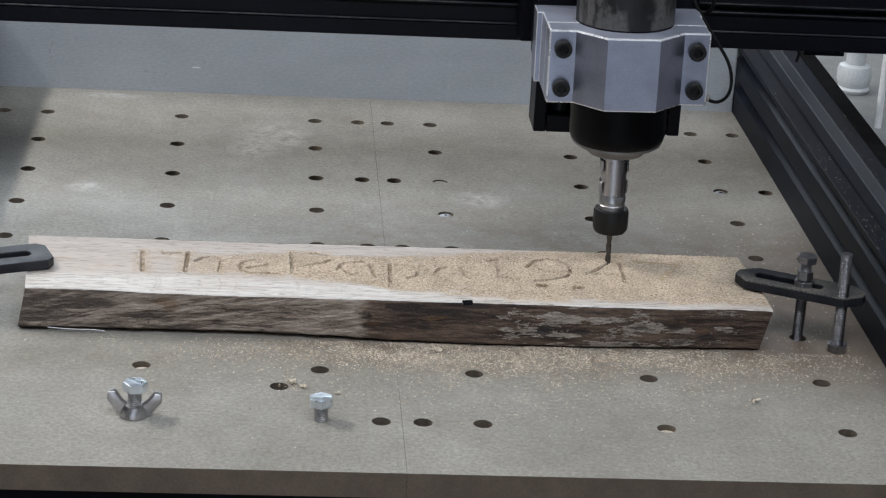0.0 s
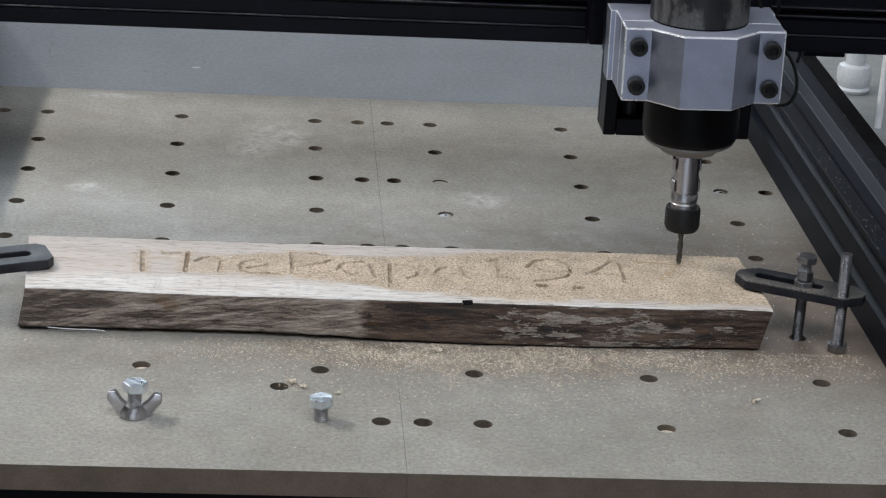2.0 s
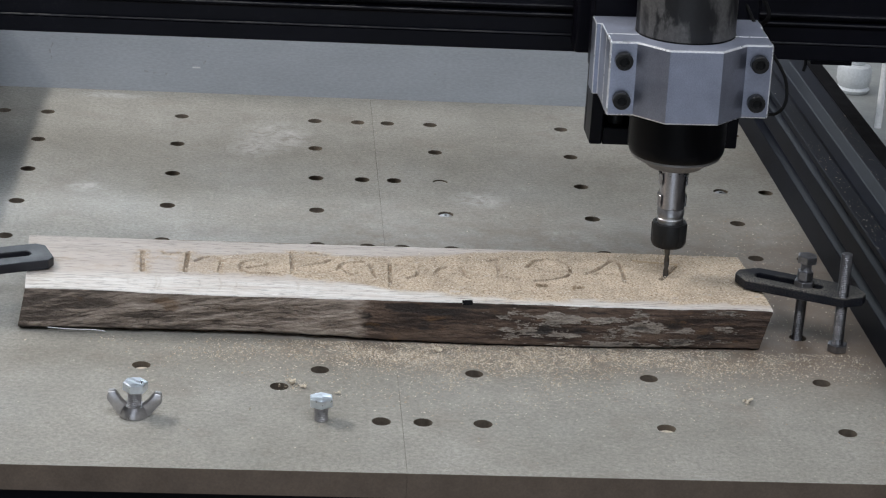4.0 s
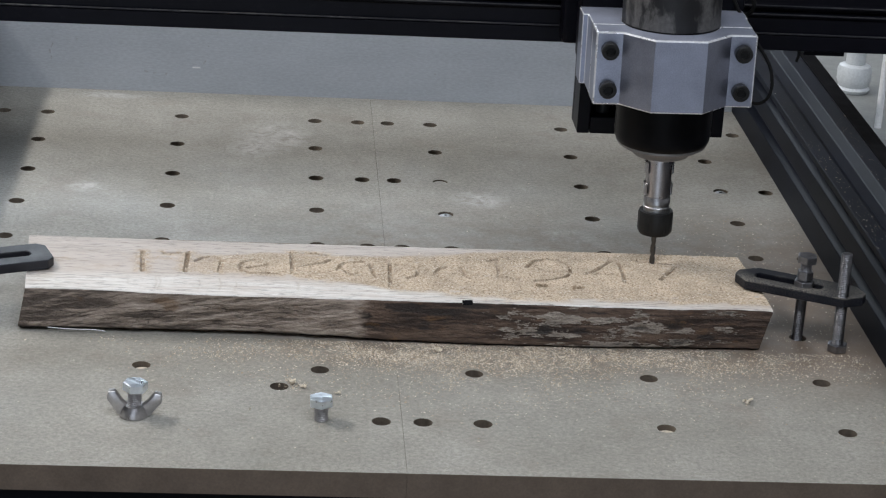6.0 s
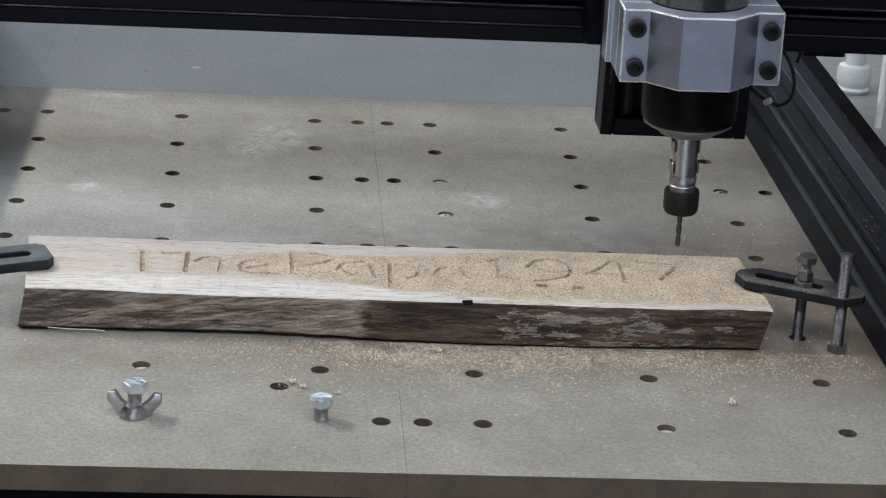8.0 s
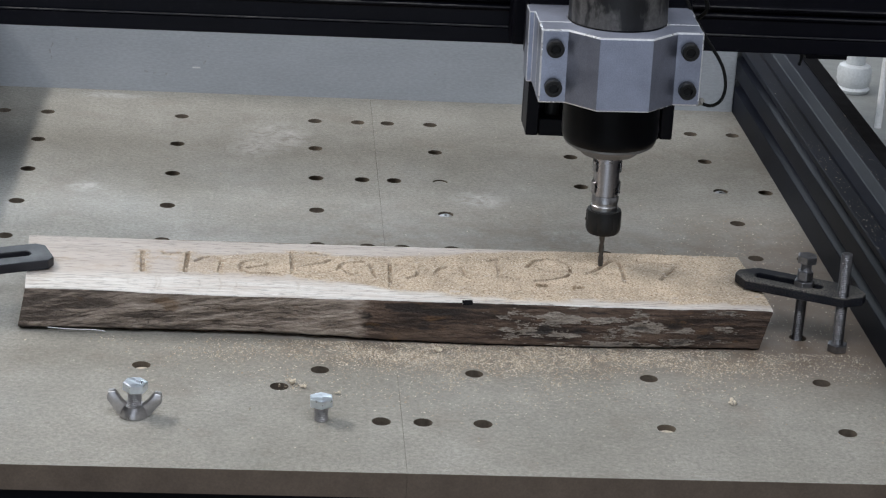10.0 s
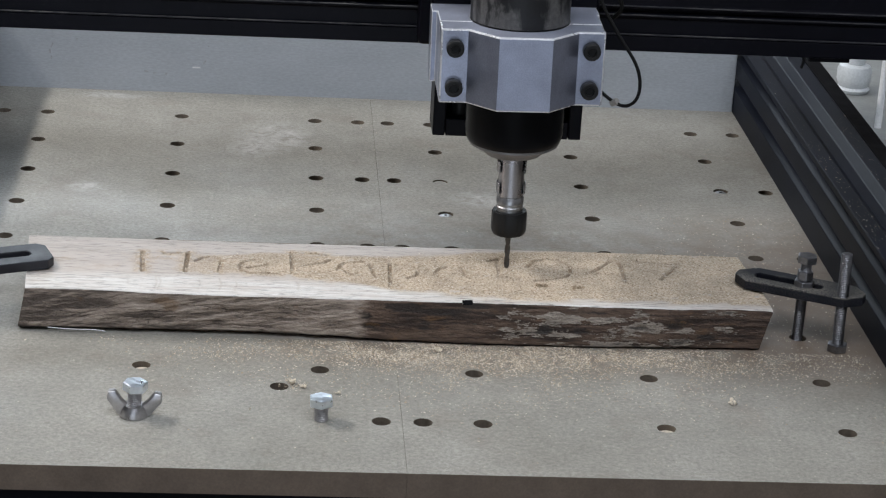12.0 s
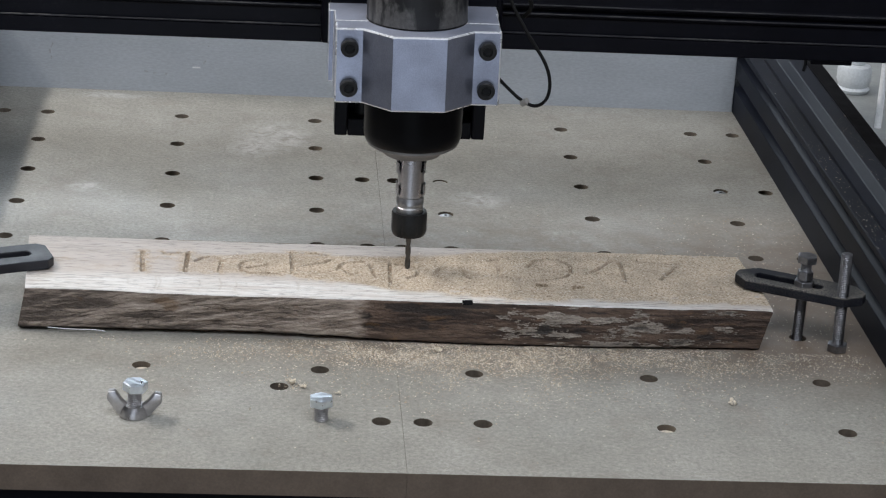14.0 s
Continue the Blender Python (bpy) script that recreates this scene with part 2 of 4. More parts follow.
# fine dust dulls the upper faces of the aluminium
tree = ALU.node_tree
geometry, split, dulled = tree.nodes.new("ShaderNodeNewGeometry"), tree.nodes.new("ShaderNodeSeparateXYZ"), node(tree, "ShaderNodeMapRange", **{"From Min": 0.3, "From Max": 0.9, "To Min": 0.92, "To Max": 0.45})
tree.links.new(geometry.outputs["Normal"], split.inputs[0])
tree.links.new(split.outputs["Z"], dulled.inputs["Value"])
tree.links.new(dulled.outputs["Result"], tree.nodes["Principled BSDF"].inputs["Metallic"])
BENCH = plain("dark_bench", (0.05, 0.05, 0.05), 0.6, vary=0.2, scale=8)
FLOOR = plain("concrete_floor", (0.30, 0.285, 0.27), 0.8, vary=0.15, scale=4, fine=200)


# ---- mesh tools ----
def part(name, bm, mat, parent=None, label="", smooth=False, at=None):
    me = bpy.data.meshes.new(name)
    bmesh.ops.recalc_face_normals(bm, faces=bm.faces)
    for f in bm.faces:
        f.smooth = smooth
    bm.to_mesh(me)
    bm.free()
    for m in mat if isinstance(mat, (list, tuple)) else (mat,):
        me.materials.append(m)
    ob = new(name, me)
    if parent is not None:
        ob.parent = parent
    if at is not None:
        ob.matrix_basis = at
    if smooth:
        me.set_sharp_from_angle(angle=radians(40))
    if label:
        tagged(ob, label)
    return ob


def empty(name, m=None):
    ob = new(name)
    ob.empty_display_size = 0.02
    if m is not None:
        ob.matrix_basis = m
    return ob


def add_box(bm, lo, hi, bevel=0.0, seg=2, m=None):
    c = [(a + b) / 2 for a, b in zip(lo, hi)]
    s = [b - a for a, b in zip(lo, hi)]
    made = bmesh.ops.create_cube(bm, size=1.0)["verts"]
    for v in made:
        v.co = Vector((v.co.x * s[0] + c[0], v.co.y * s[1] + c[1], v.co.z * s[2] + c[2]))
    if bevel:
        edges = list({e for v in made for e in v.link_edges})
        out = bmesh.ops.bevel(bm, geom=edges, offset=bevel, segments=seg, affect="EDGES", profile=0.5)
        made = list({v for f in out["faces"] for v in f.verts} | {v for v in made if v.is_valid})
    if m is not None:
        bmesh.ops.transform(bm, matrix=m, verts=made)
    return bm


def box(lo, hi, bevel=0.0, seg=2):
    return add_box(bmesh.new(), lo, hi, bevel, seg)


def add_prism(bm, outline, z0, z1, m=None):
    """An upright prism over an outline of (x, y)."""
    low = [bm.verts.new((x, y, z0)) for x, y in outline]
    top = [bm.verts.new((x, y, z1)) for x, y in outline]
    n = len(outline)
    bm.faces.new(low[::-1])
    bm.faces.new(top)
    for i in range(n):
        bm.faces.new((low[i], low[(i + 1) % n], top[(i + 1) % n], top[i]))
    if m is not None:
        bmesh.ops.transform(bm, matrix=m, verts=low + top)
    return bm


def bevel_sharp(bm, offset, seg=2, angle=30, slot=-1):
    bmesh.ops.recalc_face_normals(bm, faces=bm.faces)
    bm.normal_update()
    edges = [e for e in bm.edges if len(e.link_faces) == 2 and e.calc_face_angle(0) > radians(angle)]
    bmesh.ops.bevel(bm, geom=edges, offset=offset, segments=seg, affect="EDGES", profile=0.5, material=slot)
    return bm


def add_lathe(bm, profile, n=40, m=None):
    """A turned body about z from (radius, z) pairs, closed at both ends."""
    made, rings = [], []
    for r, z in profile:
        ring = [bm.verts.new((r * math.cos(2 * math.pi * i / n), r * math.sin(2 * math.pi * i / n), z)) for i in range(n)]
        rings.append(ring)
        made += ring
    for a, b in zip(rings, rings[1:]):
        for i in range(n):
            bm.faces.new((a[i], a[(i + 1) % n], b[(i + 1) % n], b[i]))
    bm.faces.new(rings[0][::-1])
    bm.faces.new(rings[-1])
    if m is not None:
        bmesh.ops.transform(bm, matrix=m, verts=made)
    return bm


def lathe(profile, n=40, m=None):
    return add_lathe(bmesh.new(), profile, n, m)


def threaded(radius, z0, z1, pitch=0.0010):
    prof, z = [], z0
    while z < z1 - pitch * 0.5:
        prof += [(radius * 0.91, z), (radius, z + pitch * 0.5)]
        z += pitch
    prof.append((radius * 0.91, z1))
    return prof


def tube(points, radius, sides=8):
    """A round cable along points."""
    bm = bmesh.new()
    pts = [Vector(p) for p in points]
    rings = []
    for i, p in enumerate(pts):
        d = (pts[min(i + 1, len(pts) - 1)] - pts[max(i - 1, 0)]).normalized()
        a = d.orthogonal().normalized() if not rings else (axis - d * axis.dot(d)).normalized()
        axis = a
        b = d.cross(a)
        rings.append([bm.verts.new(p + radius * (math.cos(k * 2 * math.pi / sides) * a + math.sin(k * 2 * math.pi / sides) * b)) for k in range(sides)])
    for r, s in zip(rings, rings[1:]):
        for k in range(sides):
            bm.faces.new((r[k], r[(k + 1) % sides], s[(k + 1) % sides], s[k]))
    bm.faces.new(rings[0][::-1])
    bm.faces.new(rings[-1])
    return bm


def curve_points(knots, n=24):
    """Points on a smooth line through the knots."""
    k = [Vector(p) for p in knots]
    k = [2 * k[0] - k[1], *k, 2 * k[-1] - k[-2]]
    out = []
    for i in range(1, len(k) - 2):
        for j in range(n):
            t = j / n
            a, b, c, d = k[i - 1:i + 3]
            out.append(0.5 * (2 * b + (c - a) * t + (2 * a - 5 * b + 4 * c - d) * t * t + (3 * b - a - 3 * c + d) * t ** 3))
    return out + [k[-2]]


# ---- room and bench ----
def room():
    x0, x1, y0, y1, z0, z1 = -2.6, 2.6, -2.8, 2.9, -0.90, 1.75
    tagged(part("floor", box((x0, y0, z0 - 0.1), (x1, y1, z0)), FLOOR), "grey concrete workshop floor under the bench", "floor", kind="structure")
    tagged(part("ceiling", box((x0, y0, z1), (x1, y1, z1 + 0.1)), CEILING), "plain pale workshop ceiling above the machine", "ceiling", kind="structure")
    for name, lo, hi in (("wall_west", (x0 - 0.1, y0, z0), (x0, y1, z1)), ("wall_east", (x1, y0, z0), (x1 + 0.1, y1, z1)),
                         ("wall_south", (x0, y0 - 0.1, z0), (x1, y0, z1)), ("wall_north", (x0, y1, z0), (x1, y1 + 0.1, z1))):
        tagged(part(name, box(lo, hi), WALL), "plain pale workshop wall around the bench", "wall", kind="structure")
    bench = empty("workbench", pose(0, 0, -0.9))
    part("worktop", box((-0.75, -0.55, 0.765), (0.95, 0.95, 0.80), 0.004), BENCH, bench)
    for x in (-0.7, 0.82):
        for y in (-0.5, 0.82):
            part("leg", box((x, y, 0), (x + 0.08, y + 0.08, 0.765), 0.004), BENCH, bench)
    tagged(bench, "dark workbench carrying the router table", "workbench")


# ---- spoilboard ----
COLUMN, ROW, FIX, SEAM = 0.090, 0.060, 0.0292, 0.0101
FRONT, BACK, EDGE = -0.2360, 0.3560, 0.2585
THICK = 0.0128
HOLE_R = 0.0047


def hole_places(side):
    cols = [side * (SEAM + FIX + COLUMN * i) for i in range(3)]
    places = [(x, -(n - 5) * ROW) for x in cols for n in range(9) if not (side < 0 and n == 8 and x > -0.2) and not (side > 0 and (n, x > 0.2) in ((5, True),))]
    for x in (side * SEAM, side * (SEAM + 2 * FIX + 2 * COLUMN)):
        places += [(x, -(n - 5) * ROW) for n in (0, 2, 4, 8)]
    return places


def board_with_holes(x0, x1, holes):
    """A slab with round holes through it: each hole sits in its own square cell of the top and bottom."""
    bm = bmesh.new()
    half, seg = 0.0085, 24
    xs = sorted({round(v, 5) for h in holes for v in (h[0] - half, h[0] + half)} | {x0, x1})
    ys = sorted({round(v, 5) for h in holes for v in (h[1] - half, h[1] + half)} | {FRONT, BACK})
    cells = {(round(h[0] - half, 5), round(h[1] - half, 5)): h for h in holes}
    vert = {}

    def at(x, y, z):
        key = (round(x, 5), round(y, 5), z)
        if key not in vert:
            vert[key] = bm.verts.new((x, y, z))
        return vert[key]

    for xa, xb in zip(xs, xs[1:]):
        for ya, yb in zip(ys, ys[1:]):
            h = cells.get((xa, ya))
            for z in (0.0, -THICK):
                corners = [at(xa, ya, z), at(xb, ya, z), at(xb, yb, z), at(xa, yb, z)]
                if h is None:
                    bm.faces.new(corners if z == 0 else corners[::-1])
                    continue
                ring = [at(h[0] + HOLE_R * math.cos(2 * math.pi * (i / seg) - 0.75 * math.pi), h[1] + HOLE_R * math.sin(2 * math.pi * (i / seg) - 0.75 * math.pi), z) for i in range(seg)]
                q = seg // 4
                for k in range(4):
                    fan = [corners[k], corners[(k + 1) % 4]] + [ring[(q * (k + 1) - i) % seg] for i in range(q + 1)]
                    bm.faces.new(fan if z == 0 else fan[::-1])
            if h is not None:
                for i in range(seg):
                    a, b = 2 * math.pi * i / seg - 0.75 * math.pi, 2 * math.pi * (i + 1) / seg - 0.75 * math.pi
                    quad = [at(h[0] + HOLE_R * math.cos(t), h[1] + HOLE_R * math.sin(t), z) for t, z in ((a, 0.0), (b, 0.0), (b, -THICK), (a, -THICK))]
                    bm.faces.new(quad).material_index = 2
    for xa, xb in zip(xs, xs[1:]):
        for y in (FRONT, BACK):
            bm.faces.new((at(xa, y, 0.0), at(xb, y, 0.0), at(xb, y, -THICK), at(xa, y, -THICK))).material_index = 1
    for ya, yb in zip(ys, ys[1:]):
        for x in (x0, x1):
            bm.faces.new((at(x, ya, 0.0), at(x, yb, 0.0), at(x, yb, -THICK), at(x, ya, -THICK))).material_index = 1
    return bm


def spoilboards():
    made = []
    for side in (-1, 1):
        x0, x1 = sorted((side * 0.00007, side * EDGE))
        holes = hole_places(side)
        if side < 0:
            holes.append((-0.0597, -0.1418))
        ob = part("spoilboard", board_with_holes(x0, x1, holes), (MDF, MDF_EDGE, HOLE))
        made.append(tagged(ob, "worn grey-beige fibreboard spoilboard drilled with bolt holes", "spoilboard", "spoilboards"))
    # the frame under the boards
    frame_ob = empty("machine_frame", pose(0, 0, -0.1))
    bottom = 0.1 - THICK
    for y in (FRONT + 0.002, 0.04, BACK - 0.042):
        part("cross_member", box((-EDGE, y, bottom - 0.04), (EDGE, y + 0.04, bottom), 0.001), BLACK, frame_ob)
    part("bed_plate", box((-EDGE, FRONT + 0.05, bottom - 0.046), (EDGE, BACK - 0.05, bottom - 0.0405)), BLACK, frame_ob)
    for x in (-0.24, 0.2):
        for y in (-0.2, 0.3):
            part("foot", box((x, y, 0), (x + 0.04, y + 0.04, bottom - 0.04), 0.002), BLACK, frame_ob)
    tagged(frame_ob, "black metal machine frame under the boards", "machine frame")
    return made


def back_panel():
    panel = empty("back_panel", pose(0, BACK, 0))
    part("panel", box((-EDGE - 0.04, 0.0, -0.04), (EDGE, 0.016, 0.085), 0.001), PAINT, panel)
    for x, z, w, h, r in ((-0.222, 0.031, 0.0010, 0.0035, 25), (-0.2235, 0.0265, 0.0012, 0.003, -10), (-0.2225, 0.022, 0.0008, 0.0025, 8), (-0.157, 0.0145, 0.003, 0.0012, 12), (-0.151, 0.0135, 0.0022, 0.001, -8), (-0.143, 0.0130, 0.0014, 0.0016, 30), (-0.1165, 0.0225, 0.0010, 0.0030, 35), (-0.114, 0.034, 0.001, 0.001, 0), (0.045, 0.020, 0.0016, 0.001, 10), (-0.205, 0.036, 0.0012, 0.0012, 0)):
        part("scuff", add_box(bmesh.new(), (-w / 2, -0.0003, -h / 2), (w / 2, 0.0002, h / 2), 0.0001, 1), SCUFF, panel, at=pose(x, 0, z, 0, r, 0))
    part("scuff", box((-0.125, -0.0004, 0.0180), (-0.1195, 0.0002, 0.0190)), PALE_SCUFF, panel, "pale scratch in the paint")
    tagged(panel, "grey-white painted panel along the back of the boards", "back panel")


# ---- side rails ----
RAIL_OUT = [(0.0, -0.06), (0.0, 0.0175), (0.0045, 0.0200), (0.0045, 0.0235), (0.0, 0.0260), (0.0, 0.0385), (0.0045, 0.0410), (0.0045, 0.0440), (0.0, 0.0460),
            (0.0, 0.0500), (0.0100, 0.0500), (0.0150, 0.0455), (0.0230, 0.0455), (0.0280, 0.0500), (0.0385, 0.0500), (0.0395, 0.0490), (0.0395, 0.0380), (0.0510, 0.0380), (0.0510, -0.06)]


def side_rail(sign):
    rail = empty("side_rail", pose(sign * EDGE, 0, 0))
    bm = bmesh.new()
    y0, y1 = -0.30, 0.42
    outline = [(sign * x, z) for x, z in RAIL_OUT]
    a = [bm.verts.new((x, y0, z)) for x, z in outline]
    b = [bm.verts.new((x, y1, z)) for x, z in outline]
    n = len(outline)
    bm.faces.new(a)
    bm.faces.new(b[::-1])
    for i in range(n):
        bm.faces.new((a[i], a[(i + 1) % n], b[(i + 1) % n], b[i]))
    bevel_sharp(bm, 0.0004, 1, 25)
    part("extrusion", bm, RAIL, rail)
    part("belt", box((sign * 0.0453 - 0.0055, y0, 0.0382), (sign * 0.0453 + 0.0055, y1, 0.0492), 0.0006), SLOT, rail, "black toothed drive belt")
    tagged(rail, "dusty dark anodised slotted aluminium side rail", "rail", "side rails")


# ---- gantry ----
def gantry():
    """The beam that carries the head; its origin is below the tool's axis line."""
    g = empty("gantry")
    y, z = 0.090, 0.1237
    prof = [(-0.0012, 0.0), (-0.0012, 0.0088), (0.0006, 0.0094), (0.0006, 0.0190), (-0.0008, 0.0196), (-0.0008, 0.0212), (0.0040, 0.0225), (0.0040, 0.0238), (-0.0008, 0.0248), (-0.0008, 0.0262),
            (0.0006, 0.0268), (0.0006, 0.0450), (0.0045, 0.0480), (0.0045, 0.0530), (0.0, 0.0550), (0.0, 0.080), (0.04, 0.080), (0.04, 0.0)]
    bm = bmesh.new()
    a = [bm.verts.new((-0.55, y + p, z + h)) for p, h in prof]
    b = [bm.verts.new((0.55, y + p, z + h)) for p, h in prof]
    n = len(prof)
    bm.faces.new(a)
    bm.faces.new(b[::-1])
    for i in range(n):
        bm.faces.new((a[i], a[(i + 1) % n], b[(i + 1) % n], b[i]))
    bevel_sharp(bm, 0.0006, 2, 25)
    part("beam", bm, BLACK, g)
    # added strips whose paler colour stands for dust and light caught on the ridges
    for h, d in ((0.0098, -0.0015), (0.0210, -0.0012), (0.0260, -0.0012)):
        part("ledge", box((-0.55, y + d, z + h - 0.0004), (0.55, y + d + 0.0014, z + h + 0.0004), 0.0002, 1), LEDGE, g, "dusty slot edge, coloured lighter as if catching light")
    for s in (-1, 1):
        part("side_plate", box((s * 0.556 - 0.006, 0.055, -0.0995), (s * 0.556 + 0.006, 0.165, 0.21), 0.002), BLACK, g)
    part("wire_end", tube(curve_points([(0.236, 0.100, 0.1238), (0.2365, 0.0995, 0.119), (0.2355, 0.099, 0.1145)], 6), 0.0009, 6), RUBBER, g, "loose black wire end")
    part("bracket", box((0.238, 0.094, 0.1200), (0.262, 0.125, 0.1237), 0.0005), BLACK, g)
    tagged(g, "black slotted aluminium gantry beam across the machine", "gantry")
    return g


def carriage():
    """The fixed housing of the lifting axis, which runs along the beam."""
    c = empty("z_carriage")
    x, y0, y1, z0, z1 = 0.0412, 0.045, 0.072, 0.0835, 0.230
    part("back_plate", box((-x, y1 - 0.006, z0), (x, y1, z1), 0.0008), BLACK, c)
    for s in (-1, 1):
        a, b = sorted((s * x, s * (x - 0.007)))
        part("side_wall", box((a, y0, z0), (b, y1 - 0.0062, z1), 0.0008), BLACK, c)
        part("guide_rod", lathe([(0.004, z0 + 0.010), (0.004, z1)], 20, pose(s * 0.026, 0.056, 0)), BLACK_STEEL, c, smooth=True)
        part("edge_strip", box((s * (x - 0.0035) - 0.0006, y0 - 0.0006, z0 + 0.03), (s * (x - 0.0035) + 0.0006, y0, z1)), LEDGE, c)
    part("end_plate", box((-x + 0.0072, y0, z0), (x - 0.0072, y1 - 0.0062, z0 + 0.010), 0.0008), BLACK, c)
    part("lead_screw", lathe(threaded(0.004, z0 + 0.010, z1, 0.002), 16, pose(0, 0.056, 0)), STEEL, c)
    part("carriage_plate", box((-0.050, y1, 0.1275), (0.050, 0.0895, 0.235), 0.002), BLACK, c)
    tagged(c, "black housing of the lifting axis on the gantry beam", "machine carriage")
    return c


def loose_cable():
    """A thin cable that trails beside the head."""
    c = empty("loose_cable")
    knots = [(0.040, 0.038, 0.205), (0.044, 0.034, 0.182), (0.050, 0.026, 0.166), (0.0585, 0.018, 0.152), (0.0680, 0.012, 0.138), (0.0712, 0.011, 0.127), (0.0695, 0.010, 0.1185), (0.0640, 0.013, 0.1140), (0.0560, 0.018, 0.1165), (0.046, 0.028, 0.1235), (0.040, 0.036, 0.128)]
    part("cable", tube(curve_points(knots, 8), 0.00095), RUBBER, c)
    part("cable_tie", lathe([(0.0019, -0.002), (0.0019, 0.002)], 10, pose(0.0590, 0.0160, 0.1150, 60, 0, 50)), TAPE, c)
    part("cable", tube(curve_points([(0.046, 0.03, 0.205), (0.054, 0.026, 0.180), (0.060, 0.025, 0.166), (0.057, 0.03, 0.158)], 8), 0.0012), RUBBER, c)
    tagged(c, "thin black cable hanging in a loop beside the spindle", "cable")
    return c


def clamp_outline(front):
    """Half of the clamp round the motor, seen from above; the bore is a half circle."""
    r, w, split = 0.0262, 0.0425, -0.0080
    if front:
        y = split - 0.0002
        a0 = math.asin(y / r)
        arc = [(r * math.cos(a), r * math.sin(a)) for a in np.linspace(math.pi - a0, 2 * math.pi + a0, 25)]
        return [(-w, y), *arc, (w, y), (w, -0.0240), (0.0285, -0.0240), (0.0137, -0.0385), (-0.0137, -0.0385), (-0.0285, -0.0240), (-w, -0.0240)]
    y = split + 0.0002
    a0 = math.asin(y / r)
    arc = [(r * math.cos(a), r * math.sin(a)) for a in np.linspace(a0, math.pi - a0, 25)]
    return [(w, y), *arc, (-w, y), (-w, 0.012), (-w - 0.003, 0.012), (-w - 0.003, 0.0275), (w + 0.001, 0.0275), (w + 0.001, 0.012), (w, 0.012)]


def socket_screw(parent, m):
    bm = bmesh.new()
    r, h = 0.0046, 0.0050
    ring = [(r * 0.96, 0), (r, 0.0004), (r, h - 0.0006), (r - 0.0006, h), (0.0026, h), (0.0024, h - 0.0003), (0.0023, h - 0.0024)]
    add_lathe(bm, ring, 28, m)
    part("screw", bm, BLACK_STEEL, parent, "black socket-head screw", smooth=True)


def spindle():
    """The cutting head; its origin is the tip of the bit."""
    s = empty("spindle")
    z0, z1 = 0.0995, 0.1390
    shell = part("motor_body", lathe([(0.0150, 0.0710), (0.0225, 0.0718), (0.0248, 0.0733), (0.0257, 0.0760), (0.0260, 0.0790), (0.0260, 0.2100), (0.0250, 0.2110)], 64), SPINDLE_BLACK, s, "dusty black cylindrical motor body", smooth=True)
    part("end_cap", lathe([(0.0085, 0.0648), (0.0120, 0.0648), (0.0150, 0.0656), (0.0172, 0.0678), (0.0215, 0.0700), (0.0240, 0.0716), (0.0240, 0.0728)], 56), ALU_DUSTY, shell, "bare metal lip under the motor", smooth=True)
    part("upper_shell", lathe([(0.02555, 0.1394), (0.02615, 0.1396), (0.02615, 0.2095), (0.0256, 0.2100)], 64), GREY_SHELL, shell, "grey dusty upper shell", smooth=True)
    front = part("front_clamp", bevel_sharp(add_prism(bmesh.new(), clamp_outline(True), z0, z1), 0.0009, 2, 60, 1), (ALU, ALU_GLINT), s, "milled aluminium clamp half with four screws")
    part("rear_clamp", bevel_sharp(add_prism(bmesh.new(), clamp_outline(False), z0 + 0.0008, z1), 0.0005, 2, 60, 1), (ALU, ALU_GLINT), s, "milled aluminium rear clamp half")
    part("mount_plate", bevel_sharp(add_prism(bmesh.new(), [(-0.0395, z0 - 0.004), (0.0395, z0 - 0.004), (0.0445, z0 + 0.010), (0.0445, z1 + 0.012), (-0.0445, z1 + 0.012), (-0.0445, z0 + 0.010)], -0.0440, -0.0277, pose(0, 0, 0, 90, 0, 0)), 0.0008, 2), BLACK, s)
    part("mount_bolt", lathe([(0.0042, z1 + 0.012), (0.0046, z1 + 0.0125), (0.0046, z1 + 0.016), (0.0030, z1 + 0.0168)], 24, pose(-0.0265, 0.036, 0)), BRIGHT_STEEL, s, "bright bolt head", smooth=True)
    for x in (-0.0352, 0.0352):
        for z in (0.1085, 0.1295):
            socket_screw(front, pose(x, -0.0240, z, 90, 0, 0))
    # what turns: shaft, collet nut and bit
    t = part("shaft", lathe([(0.0066, 0.0415), (0.0069, 0.0418), (0.0069, 0.0670)], 40), STEEL, s, "polished steel shaft", smooth=True)
    part("shaft_neck", lathe([(0.0070, 0.0322), (0.0070, 0.0345), (0.0073, 0.0348), (0.0073, 0.0356), (0.0069, 0.0360), (0.0069, 0.0372), (0.0074, 0.0376), (0.0074, 0.0404), (0.0071, 0.0408), (0.0071, 0.0416)], 40), BRIGHT_STEEL, t, "bright steel neck with rings", smooth=True)
    arc = [(0.0080 * math.cos(k), 0.0080 * math.sin(k)) for k in np.linspace(-0.62, 0.62, 9)]
    for low, high in ((0.0428, 0.0492), (0.0548, 0.0612)):
        for turn in (0, 180):
            part("wrench_lug", bevel_sharp(add_prism(bmesh.new(), arc, low, high, pose(0, 0, 0, 0, 0, turn)), 0.0003, 1, 40), STEEL, t)
    nut = lathe([(0.0070, 0.0196), (0.0085, 0.0199), (0.0093, 0.0212), (0.0096, 0.0225), (0.0096, 0.0318), (0.0091, 0.0330), (0.0074, 0.0330)], 36)
    # grooves for the spanner
    for v in nut.verts:
        if 0.0205 < v.co.z < 0.0320 and round(math.degrees(math.atan2(v.co.y, v.co.x))) % 60 == 0:
            v.co.x, v.co.y = v.co.x * 0.91, v.co.y * 0.91
    part("collet_nut", nut, BLACK_STEEL, t, "black round collet nut", smooth=True)
